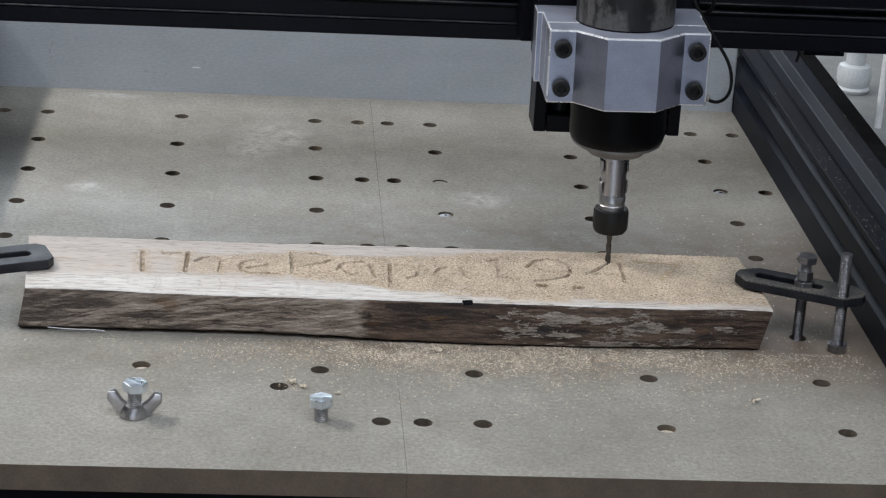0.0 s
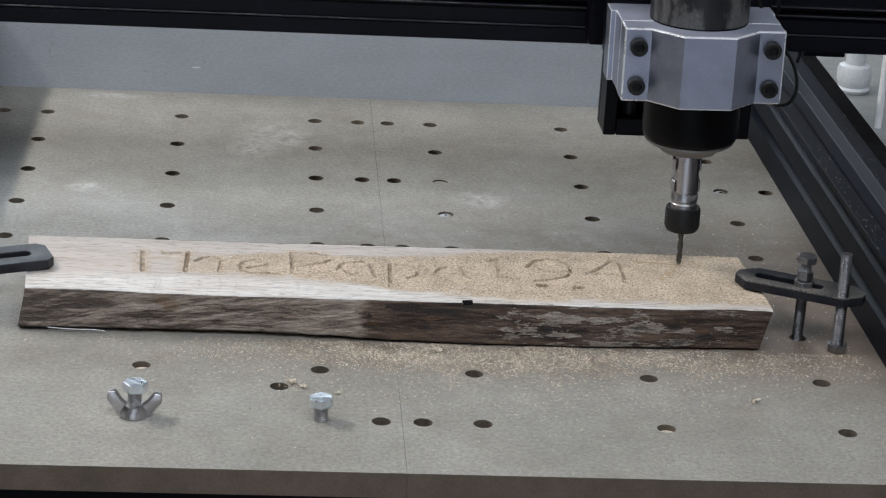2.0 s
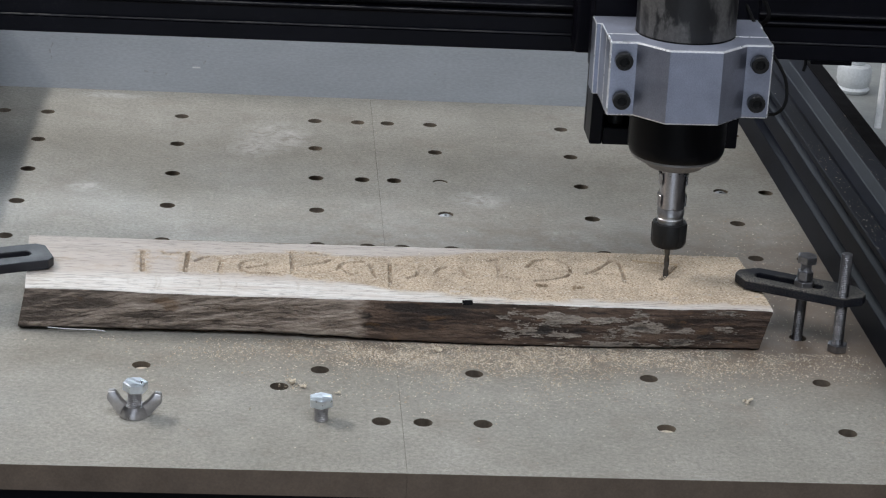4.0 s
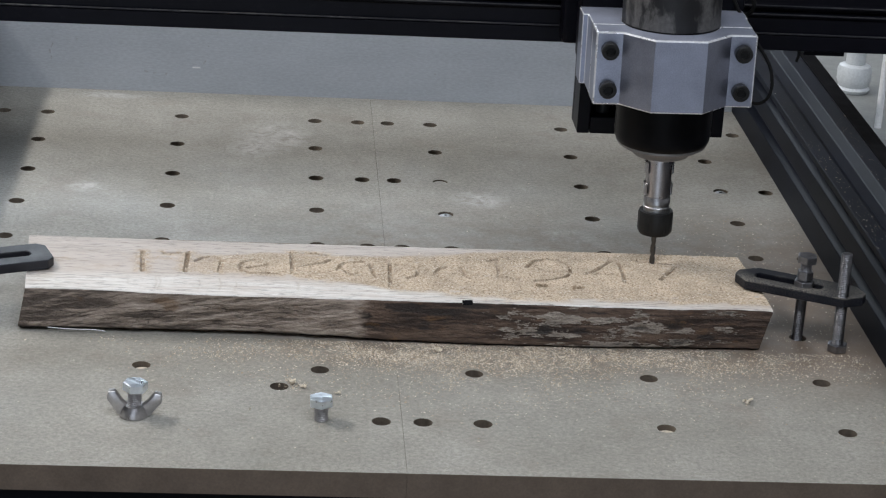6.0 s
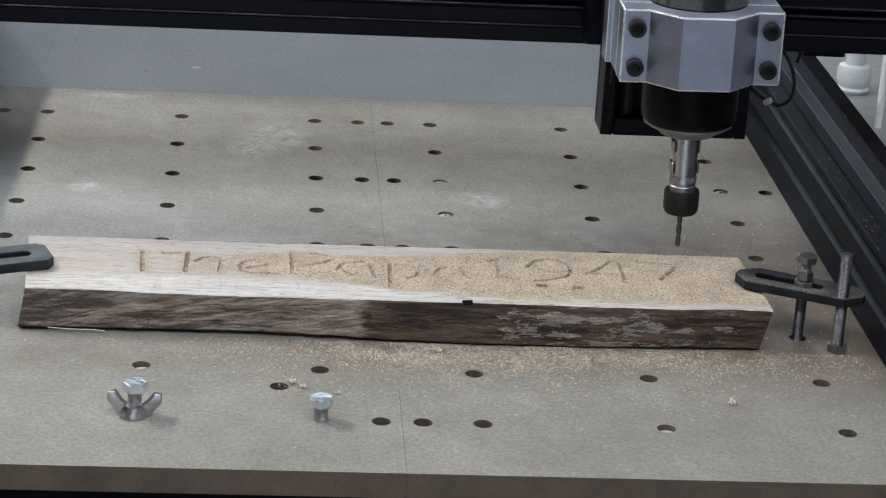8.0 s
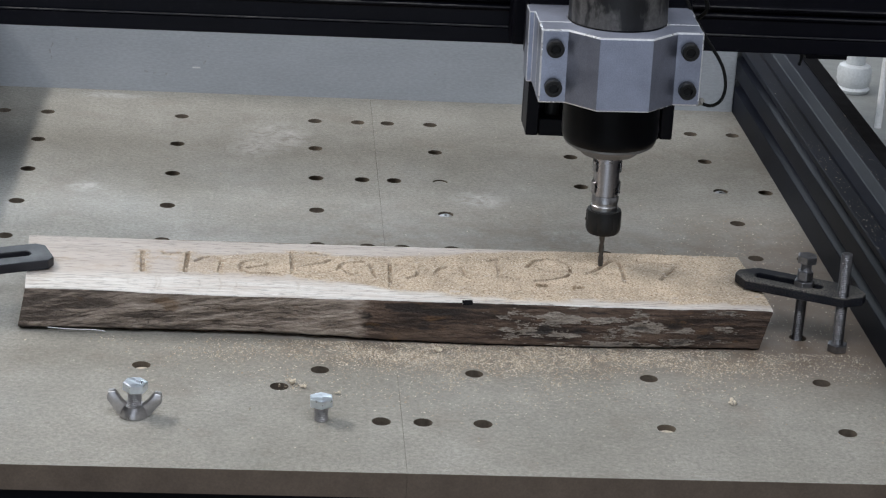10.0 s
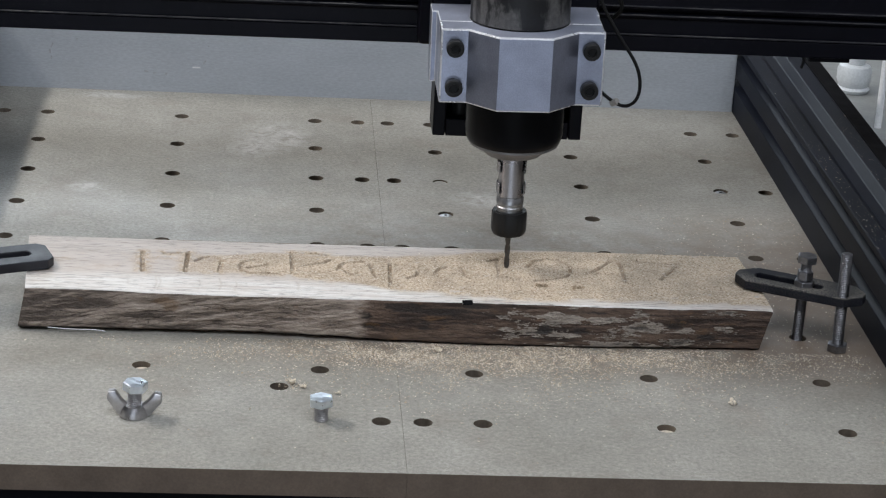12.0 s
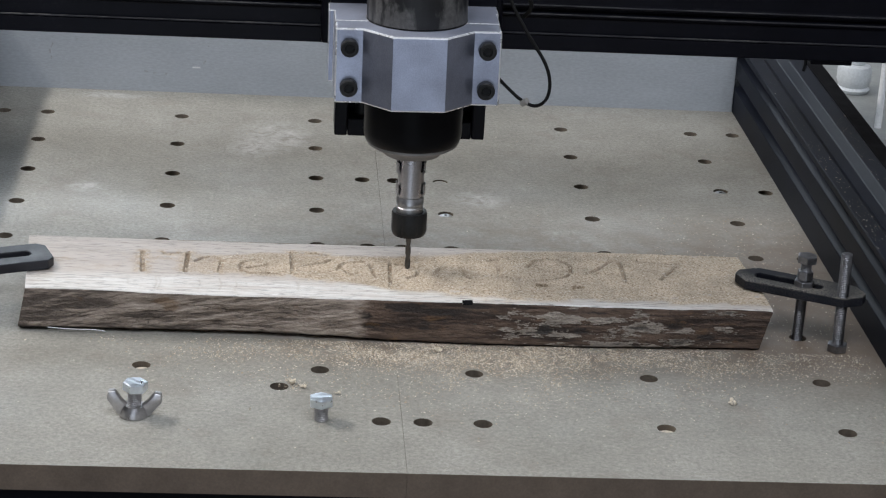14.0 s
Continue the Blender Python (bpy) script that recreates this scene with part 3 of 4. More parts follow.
    part("collet", lathe([(0.0022, 0.0188), (0.0048, 0.0188), (0.0048, 0.0200)], 24), STEEL, t, smooth=True)
    # a fluted bit: a twisted cross section
    bm = bmesh.new()
    rings, n = [], 14
    for i in range(25):
        z = 0.0210 * i / 24
        ring = []
        for k in range(n):
            a = 2 * math.pi * k / n
            r = 0.00155 * (1 - 0.30 * (0.5 + 0.5 * math.cos(2 * a)) ** 2) if z < 0.0150 else 0.00155
            w = a + z / 0.0150 * 2 * math.pi * 1.1
            ring.append(bm.verts.new((r * math.cos(w), r * math.sin(w), z)))
        rings.append(ring)
    for a, b in zip(rings, rings[1:]):
        for k in range(n):
            bm.faces.new((a[k], a[(k + 1) % n], b[(k + 1) % n], b[k]))
    bm.faces.new(rings[0][::-1])
    bm.faces.new(rings[-1])
    part("end_mill", bm, BIT_STEEL, t, "dark fluted end mill", smooth=True)
    tagged(s, "black router spindle in a silver aluminium clamp, over the plank", "router spindle")
    return s, t


# ---- plank ----
TOP, PLANK_FRONT, PLANK_BACK = 0.0240, -0.0790, -0.0030
# the carved words, stroke by stroke, in millimetres
BIG_T = [[(-134.9, -22.7), (-133.4, -50.5)], [(-123.7, -22.7), (-114.6, -21.9)]]
SMALL_H = [[(-110.7, -20.6), (-110.9, -49.6)], [(-106.5, -34.0), (-103.6, -29.5), (-98.6, -26.6), (-94.6, -27.9), (-91.1, -31.9)], [(-92.3, -32.9), (-93.0, -48.1)]]
SMALL_E = [[(-75.4, -30.5), (-80.2, -32.7), (-82.5, -38.8), (-81.4, -45.4), (-76.8, -49.1), (-68.5, -48.4), (-61.2, -49.5)], [(-78.2, -41.8), (-73.1, -39.7), (-67.4, -36.6)]]
BIG_P = [[(-54.8, -17.6), (-54.0, -48.4)], [(-54.1, -18.4), (-41.2, -18.2), (-35.1, -20.2)], [(-50.4, -37.8), (-44.4, -34.7), (-37.6, -31.6), (-33.6, -26.1)]]
SMALL_A = [[(-29.9, -41.1), (-28.5, -34.2), (-25.4, -29.7), (-16.1, -27.2)], [(-25.6, -42.4), (-22.7, -47.1), (-17.9, -47.6)], [(-12.0, -31.1), (-11.1, -44.5), (-9.2, -49.3)]]
SMALL_P = [[(-1.4, -28.5), (-2.4, -63.5)], [(1.6, -30.0), (8.3, -29.4)], [(7.4, -49.6), (12.2, -45.9), (13.1, -40.0)]]
LAST_A = [[(29.5, -31.1), (25.3, -33.9), (22.8, -40.1), (23.1, -46.7), (26.4, -52.2)], [(37.7, -32.1), (38.1, -43.8), (41.2, -48.5)]]
ONE = [[(52.7, -21.4), (58.3, -17.4)], [(57.9, -18.3), (57.2, -44.7)], [(58.8, -44.6), (67.2, -46.4)]]
NINE = [[(73.6, -27.4), (78.1, -19.2), (84.8, -15.2), (92.4, -17.2), (97.3, -23.7), (97.0, -34.9), (93.5, -41.5), (87.9, -44.7), (83.0, -47.6), (76.8, -49.0)], [(80.9, -31.9), (85.0, -34.1), (94.3, -33.5)]]
FOUR = [[(104.5, -36.7), (109.3, -32.9), (115.0, -24.7), (121.2, -15.6), (125.2, -16.5)], [(109.6, -36.4), (122.4, -36.2)], [(125.5, -17.3), (125.6, -34.1), (124.8, -46.7)]]
LETTERS = [BIG_T, SMALL_H, SMALL_E, BIG_P, SMALL_A, SMALL_P, LAST_A, ONE, NINE, FOUR]
# short marks of the saw on the pale edge
SAW_MARKS = [[[(x, -59.0), (x + 1.2, -66.0), (x + 0.3, -74.0)]] for x in (-141, -133.5, -126, -124, -103.5, -92.5, -84.5, -79.5, -52, -29, 33, 46)]
SEVEN = [[(133.5, -13.5), (139.3, -15.3), (158.2, -18)], [(158.2, -18), (145.0, -42.0)]]


def groove_depth(X, Y, letters, radius=1.35, soft=0.5):
    """Depth of the carving, 0 to 1, at points of the top in millimetres."""
    best = np.full(X.shape, 99.0)
    for strokes in letters:
        for line in strokes:
            for (ax, ay), (bx, by) in zip(line, line[1:]):
                dx, dy = bx - ax, by - ay
                t = np.clip(((X - ax) * dx + (Y - ay) * dy) / (dx * dx + dy * dy), 0, 1)
                best = np.minimum(best, np.hypot(X - ax - t * dx, Y - ay - t * dy))
    return np.clip((radius - best) / soft, 0, 1)


def wave(x, y, cells, seed):
    """Smooth random heights between -1 and 1."""
    rng = np.random.RandomState(seed)
    g = rng.uniform(-1, 1, (96, 96))
    u, v = (x / cells[0]) % 95, (y / cells[1]) % 95
    i, j = np.floor(u).astype(int), np.floor(v).astype(int)
    f, h = u - i, v - j
    f, h = f * f * (3 - 2 * f), h * h * (3 - 2 * h)
    return (g[i, j] * (1 - f) + g[i + 1, j] * f) * (1 - h) + (g[i, j + 1] * (1 - f) + g[i + 1, j + 1] * f) * h


def layered(x, y, cells, seed, octaves=4, rough=0.55):
    """Several sizes of smooth random heights laid over one another."""
    total = np.zeros(np.shape(x))
    for k in range(octaves):
        total = total + rough ** k * wave(x + 31.7 * k, y + 17.3 * k, (cells[0] / 2 ** k, cells[1] / 2 ** k), seed + k)
    return total


def step(v, lo, hi):
    t = np.clip((v - lo) / (hi - lo), 0, 1)
    return t * t * (3 - 2 * t)


def spots(x, z, places):
    """Soft ellipses at (x, z, half length, half height) in millimetres."""
    out = np.zeros(np.shape(x))
    for a, b, w, h in places:
        out = np.maximum(out, np.clip(1.3 - np.hypot((x - a) / w, (z - b) / h), 0, 1))
    return out


def ragged(xs):
    m = xs * 1000 + 300
    return 0.0004 * wave(m, 0 * m + 3, (14, 9), 5) + 0.00035 * wave(m, 0 * m + 3, (4, 9), 6)


def plank_front(xs):
    """Where the upper front edge runs, in metres, along x in metres."""
    return np.interp(xs, (-0.19, -0.16, -0.13, -0.09, 0.0, 0.10, 0.15, 0.176, 0.188, 0.2), (-0.0763, -0.0762, -0.0785, -0.0798, -0.0796, -0.0797, -0.0804, -0.0779, -0.0788, -0.0797)) + ragged(xs)


def plank_foot(xs):
    """Where the lower front edge runs."""
    return np.interp(xs, (-0.194, -0.088, -0.029, 0.03, 0.09, 0.15, 0.195), (-0.0796, -0.0776, -0.0812, -0.0836, -0.0832, -0.0812, -0.0795)) + 1.4 * ragged(xs + 0.11)


def grid_mesh(name, P, mats, parent, label, layers, second=None):
    """A mesh over a grid of points of shape (rows, columns, 3), with named layers of wear."""
    r, c = P.shape[:2]
    k = np.arange(r * c).reshape(r, c)
    f = np.stack([k[:-1, :-1], k[:-1, 1:], k[1:, 1:], k[1:, :-1]], -1).reshape(-1, 4)
    me = bpy.data.meshes.new(name)
    me.from_pydata(P.reshape(-1, 3).tolist(), [], f.tolist())
    for m in mats if isinstance(mats, tuple) else (mats,):
        me.materials.append(m)
    me.polygons.foreach_set("use_smooth", np.ones(len(f), bool))
    if second is not None:
        me.polygons.foreach_set("material_index", second[:-1, :-1].astype(np.int32).ravel())
    for layer, values in layers.items():
        col = me.color_attributes.new(layer, "FLOAT_COLOR", "POINT")
        rgba = np.stack([*(np.broadcast_to(v, (r, c)) for v in values), np.ones((r, c))], -1).astype(np.float32)
        col.data.foreach_set("color", rgba.ravel())
    ob = new(name, me)
    ob.parent = parent
    if label:
        tagged(ob, label)
    return ob


def dust_cover(x, y):
    """How thickly dust lies on the top, 0 to 1, at millimetres."""
    wob = 3.2 * layered(x + 400, y + 200, (22, 12), 61, 4, 0.6)
    near = np.interp(x, (-134, -89, -56, -50, -30, -15, 0, 30, 75, 105, 135, 165, 192), (-51, -51, -53, -58, -59, -64, -69, -73, -74, -73, -75, -75, -77))
    far = np.interp(x, (-136, -90, -57, -29, 2, 33, 49, 81, 176), (-24, -23, -19, -19, -17, -14, -8, -3, -1))
    body = step(y + wob, near - 2.0, near + 3.0) * step(-y + 0.5 * wob, -far - 3.0, -far + 3.0)
    # thin at the first letters, whole from the fourth on
    thick = np.interp(x, (-142, -120, -112, -92, -60, -40, 200), (0.0, 0.08, 0.35, 0.72, 0.95, 1.0, 1.0))
    bald = step(layered(x + 400, y + 200, (9, 6), 71, 4, 0.65), -1.9 + 1.9 * (1 - thick), -1.0 + 2.3 * (1 - thick))
    body = body * np.maximum(bald * (0.35 + 0.65 * thick), 0)
    return body


def plank():
    p = empty("plank")
    nx, ny, nz = 1400, 230, 110
    u, v = np.linspace(0, 1, nx), np.linspace(0, 1, ny)
    U, V = np.meshgrid(u, v)
    front = plank_front(np.linspace(-0.192, 0.1995, nx))[None, :]
    Y = front + (PLANK_BACK - front) * V
    # the far end corner is sawn a little askew
    left, right = -0.1920 - 0.006 * V, 0.1995 - 0.005 * V
    X = left + (right - left) * U
    mx, my = X * 1000 + 300, Y * 1000 + 200
    x, y = X * 1000, Y * 1000
    # the front strip's sheen, put into the colour as a paler band
    sheen_line = np.interp(x, (-195, -120, -60, 0, 60, 130, 200), (-59, -57, -60, -68, -73, -75, -78)) + 1.5 * layered(mx, my, (30, 8), 41, 4)
    edge_sheen = step(-y, -sheen_line - 6.0, -sheen_line + 4.0) * np.clip(np.interp(x, (0, 60), (0.80, 0.64)) + 0.45 * layered(mx, my, (22, 1.8), 43, 5, 0.7), 0, 1)
    Z = TOP - 0.0007 * np.clip((-0.060 - Y) / 0.019, 0, 1) ** 1.5 + 0.00025 * wave(mx, my, (60, 25), 1) + 0.00008 * wave(mx, my, (9, 1.6), 2) + 0.00007 * edge_sheen * wave(mx, my, (40, 0.9), 21)
    carve = groove_depth(x, y, LETTERS + [SEVEN])
    cover = dust_cover(x, y)
    # loose dust lies in and about every stroke
    heaps = groove_depth(x, y, LETTERS, 6.5, 5.0) * step(layered(mx, my, (5, 4), 81, 3, 0.6), -0.7, 0.35)
    cover = np.clip(np.maximum(cover, 0.95 * heaps * (y > -66)), 0, 1)
    Z = Z + cover * (0.00018 + 0.00024 * wave(mx, my, (2.0, 2.0), 3) + 0.00018 * wave(mx, my, (0.8, 0.8), 4))
    part_filled = np.clip(0.78 + 0.34 * layered(mx, my, (9, 6), 7, 3), 0.30, 1)
    fill = np.where(x > 70, np.clip(0.9 + 0.2 * wave(mx, my, (7, 5), 9), 0.5, 1), part_filled)
    cut = carve * fill
    marks = groove_depth(x, y, SAW_MARKS, 0.8, 0.6) * np.clip(0.5 + wave(mx, my, (5, 4), 33), 0, 1)
    knot = (np.abs(X - 0.0372) < 0.0026 + 0.0004 * wave(mx, my, (2, 2), 90)) & (Y < front + 0.0018)
    Z = Z - 0.0022 * cut - 0.00018 * marks - 0.0012 * knot
    edge = np.clip((Y - front) / 0.0012, 0, 1)
    Z = Z - 0.0007 * (1 - np.sqrt(1 - (1 - edge) ** 2))
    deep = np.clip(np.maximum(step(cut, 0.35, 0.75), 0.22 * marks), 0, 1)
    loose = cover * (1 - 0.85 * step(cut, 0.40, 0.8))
    grid_mesh("top_face", np.stack([X, Y, Z], -1), (WOOD_TOP, SLOT), p, "pale sawn face with carved letters and dust", {"cover": (loose, deep, edge_sheen)}, second=knot)
    # waney front: bare furrowed wood, then dark bark, then bark flaking off
    w = np.linspace(0, 1, nz)
    U2, W = np.meshgrid(u, w)
    lx, rx = -0.1960 + 0.0040 * W, 0.1940 + 0.0055 * W
    X2 = lx + (rx - lx) * U2
    low = 0.0004
    Z2 = low + (Z[0][None, :] - low) * W
    x, z = X2 * 1000, Z2 * 1000
    a, b = x + 300, z + 60
    bend = b - 0.17 * a + 0.8 * layered(a, b, (30, 9), 51, 3)
    bare = step(-x + 5 * layered(a, b, (12, 5), 55, 4), 14, 22)
    furrow = layered(a, bend, (17, 2.3), 11, 4, 0.62)
    crack_left = step(-np.abs(furrow + 0.25), -0.17, -0.01) * step(layered(a, b, (14, 4), 57, 3), -0.45, 0.5)
    flat = layered(a, b + 0.3 * layered(a, b, (20, 9), 58, 2), (18, 3.8), 12, 6, 0.72)
    need = np.interp(x, (-25, 30, 45, 58, 80, 100, 136, 143, 160, 182, 200), (1.9, 1.6, 0.9, 0.36, 0.30, 0.20, 0.18, 0.66, 0.70, 0.74, 1.5))
    pale_at = [(61, 11, 11, 3.4), (88, 16.5, 13, 2.6), (90, 7.0, 12, 2.0), (83, 2.0, 6, 1.4), (107, 16, 8, 2.6), (111, 2.2, 7, 1.8), (121, 8.5, 12, 3.0), (135, 12, 10, 3.5), (153, 10, 8, 2.6), (154, 2.0, 7, 1.3),
               (166, 2.0, 6, 1.4), (171, 12.4, 10, 1.5), (180, 15.5, 6, 1.2), (155, 18.5, 5, 1.2)]
    dark_at = [(78.7, 9.5, 3.6, 2.4), (97.3, 10.2, 5, 2.4), (148, 15.5, 5.5, 4.0), (104, 19.5, 9, 1.2), (-15, 15, 5, 3.2), (1, 20, 14, 2.0), (14, 9, 6, 4), (24, 18, 12, 2.2), (42, 21, 10, 1.6), (165, 7, 6, 1.6)]
    pale = step(flat + 0.9 * spots(x, z, pale_at) - 1.1 * spots(x, z, dark_at) - need, 0.0, 0.09) * (1 - bare)
    crack_right = step(-np.abs(layered(a, b, (15, 2.2), 13, 5, 0.65)), -0.11, 0.0) * (1 - bare)
    dark = step(spots(x, z, dark_at) + 0.5 * flat, 0.25, 0.75) * (1 - bare) * 0.85
    rust = step(spots(x, z, [(-2, 3.0, 6, 3.0), (-13, 9, 5, 2), (16, 14, 9, 2), (-118, 17, 8, 6), (64, 19.5, 9, 1.5), (147, 16, 6, 3)]) + 0.6 * layered(a, b, (8, 3), 59, 4), 0.45, 1.1) * 0.55
    fade = np.interp(x, (-196, -160, -125, -100, 0, 200), (0.22, 0.30, 0.42, 0.60, 0.52, 0.45))
    tone = np.clip(fade + 0.26 * furrow * bare + 0.34 * layered(a, b, (24, 2.4), 15, 5, 0.65), 0, 1)
    crack = np.clip(np.maximum(0.60 * crack_left * bare, 0.7 * crack_right * (1 - 0.5 * pale)), 0, 1)
    relief = 0.0006 * crack - 0.0006 * pale - 0.0004 * furrow * bare + 0.0003 * flat * (1 - bare) - 0.00018 * wave(a, b, (1.2, 0.7), 16)
    under = np.interp(x, (-196, -30, 30, 200), (0.0050, 0.0045, 0.003, 0.003)) * step(-W, -np.interp(x, (-196, -60, 20, 200), (0.11, 0.13, 0.05, 0.05)), -0.01)
    foot = plank_foot(np.linspace(-0.196, 0.194, nx))[None, :]
    Y2 = foot + (front - foot) * W ** 1.4 + relief * np.sin(np.clip(W, 0, 1) * math.pi) ** 0.35 + under
    grid_mesh("bark_edge", np.stack([X2, Y2, Z2], -1), BARK, p, "dark weathered bark edge with pale flakes", {"bark": (pale, crack, rust), "bare": (bare, tone, dark)})
    # ends, back and underside
    bm = bmesh.new()
    yb, yf = PLANK_BACK, PLANK_FRONT
    lo = [bm.verts.new(c) for c in ((-0.1960, yf + 0.0048, low), (0.194, yf + 0.0032, low), (0.1935, yb, low), (-0.197, yb, low))]
    hi = [bm.verts.new(c) for c in ((-0.1920, yf + 0.0036, TOP - 0.0008), (0.1995, yf + 0.0003, TOP - 0.0012), (0.1945, yb, TOP), (-0.198, yb, TOP))]
    for i, j in ((1, 2), (2, 3), (3, 0)):
        bm.faces.new((lo[i], lo[j], hi[j], hi[i]))
    bm.faces.new(lo[::-1])
    part("sawn_end", bm, WOOD_END, p)
    # a thin white splinter that hangs from the lower edge
    part("splinter", tube(curve_points([(-0.1800, -0.0806, 0.0026), (-0.168, -0.0806, 0.0020), (-0.157, -0.0803, 0.0019), (-0.1505, -0.0800, 0.0011)], 5), 0.00024, 6), WHITE, p, "thin white splinter along the lower edge")
    tagged(p, "long pale plank with carved words and dark bark edge", "plank")
    return p


def uncut_pieces():
    """The wood of the last figure, in short lengths that go down as the bit passes."""
    pieces = []
    for line, times in ((SEVEN[0][::-1], (4.75, 5.75)), (SEVEN[1], (2.6, 3.6))):
        pts = [Vector((x, y, 0)) for x, y in line]
        total = sum((b - a).length for a, b in zip(pts, pts[1:]))
        n = max(3, round(total / 2.6))
        for i in range(n):
            d = total * (i + 0.5) / n
            for a, b in zip(pts, pts[1:]):
                if d <= (b - a).length:
                    break
                d -= (b - a).length
            way = (b - a).normalized()
            c = a + way * d
            m = pose(c.x / 1000, c.y / 1000, 0, 0, 0, math.degrees(math.atan2(way.y, way.x)))
            bm = box((-total / n / 2000 - 0.0002, -0.00165, -0.0012), (total / n / 2000 + 0.0002, 0.00165, 0.0), 0.0002, 1)
            ob = part("wood_piece", bm, WOOD_CHIP)
            tagged(ob, "short length of dusty wood in the carved figure", "wood piece", "pieces cut by the bit")
            t = times[0] + (times[1] - times[0]) * (i + 0.5) / n
            pieces.append((ob, m, t))
    return pieces


# ---- fasteners and clamps ----
def hexagon(r, turn=0.0):
    return [(r * math.cos(k * math.pi / 3 + turn), r * math.sin(k * math.pi / 3 + turn)) for k in range(6)]


def hex_head(z0, z1, r=0.0057, turn=0.3):
    bm = add_prism(bmesh.new(), hexagon(r, turn), z0, z1)
    return bevel_sharp(bm, 0.0005, 2, 20)


def stamped_top(z, r, seed):
    """A low uneven cap on a bolt head, with the dents of its stamp."""
    rng = random.Random(seed)
    bm = bmesh.new()
    centre = bm.verts.new((0, 0, z + 0.00012))
    rings = [[bm.verts.new((q * r * math.cos(k * math.pi / 9), q * r * math.sin(k * math.pi / 9), z - 0.00004 + 0.0003 * (1 - q) + rng.uniform(-0.00017, 0.00017) * (q < 0.95))) for k in range(18)] for q in (0.3, 0.55, 0.8, 1.0)]
    for k in range(18):
        j = (k + 1) % 18
        bm.faces.new((centre, rings[0][k], rings[0][j]))
        for a, b in zip(rings, rings[1:]):
            bm.faces.new((a[k], b[k], b[j], a[j]))
    low = [bm.verts.new((v.co.x, v.co.y, z - 0.0006)) for v in rings[-1]]
    for k in range(18):
        bm.faces.new((rings[-1][k], low[k], low[(k + 1) % 18], rings[-1][(k + 1) % 18]))
    bm.faces.new(low)
    return bm


def loose_bolts():
    b = empty("hex_bolt", pose(-0.0392, -0.1800, 0, 0.6, -1.5, 0))
    part("head", hex_head(0.0080, 0.0122, 0.0062, turn=0.55), ZINC, b)
    part("stamped_top", stamped_top(0.0123, 0.0050, 3), ZINC, b, smooth=True)
    part("thread", lathe(threaded(0.0034, -0.004, 0.0082, 0.0010), 24), DULL_ZINC, b)
    tagged(b, "zinc-plated hex bolt standing in a board hole", "bolt", "bolts in the front holes")
    b = empty("wing_nut_bolt", pose(-0.1290, -0.1800, 0, 0.8, 2.5, 0))
    part("head", hex_head(0.0134, 0.0177, 0.0062, turn=0.2), ZINC, b)
    part("stamped_top", stamped_top(0.0178, 0.0050, 8), ZINC, b, smooth=True)
    part("thread", lathe(threaded(0.0034, -0.004, 0.0136, 0.0010), 24), DULL_ZINC, b)
    nut = part("wing_nut", lathe([(0.0031, 0.0004), (0.0068, 0.0004), (0.0064, 0.0030), (0.0050, 0.0058), (0.0031, 0.0058)], 32), DULL_ZINC, b, "dull wing nut", smooth=True)
    for s in (-1, 1):
        w = [(s * 0.0035, 0.0004), (s * 0.0076, 0.0008), (s * 0.0100, 0.0042), (s * 0.0132, 0.0084), (s * 0.0128, 0.0124), (s * 0.0094, 0.0130), (s * 0.0064, 0.0086), (s * 0.0035, 0.0060)]
        bm = add_prism(bmesh.new(), w if s > 0 else w[::-1], -0.0021, 0.0021, pose(0, 0, 0, 90, 0, 0))
        part("wing", bevel_sharp(bm, 0.0007, 3, 25), DULL_ZINC, nut, smooth=True)
    tagged(b, "zinc-plated bolt and wing nut standing on the board", "wing nut", "bolts in the front holes")


def strap(length, width, corner, slot0, slot1, hole=None):
    """A flat clamp bar from x = 0 to length with chamfered ends and a long slot."""
    t, sw = 0.0052, 0.0034
    bm = bmesh.new()
    h = width / 2
    outer = [(0, -h + corner), (corner, -h), (length - corner, -h), (length, -h + corner), (length, h - corner), (length - corner, h), (corner, h), (0, h - corner)]
    inner = [(slot0, -sw * 0.5), (slot0 + sw * 0.4, -sw), (slot1 - sw * 0.4, -sw), (slot1, -sw * 0.5), (slot1, sw * 0.5), (slot1 - sw * 0.4, sw), (slot0 + sw * 0.4, sw), (slot0, sw * 0.5)]
    rings = [[bm.verts.new((x, y, z)) for x, y in o] for o in (outer, inner) for z in (0.0, t)]
    ol, ot, il, it = rings
    for i in range(8):
        j = (i + 1) % 8
        bm.faces.new((ol[i], ol[j], ot[j], ot[i]))
        bm.faces.new((il[j], il[i], it[i], it[j]))
        bm.faces.new((ot[i], ot[j], it[j], it[i]))
        bm.faces.new((ol[j], ol[i], il[i], il[j]))
    return bevel_sharp(bm, 0.0006, 2, 40)


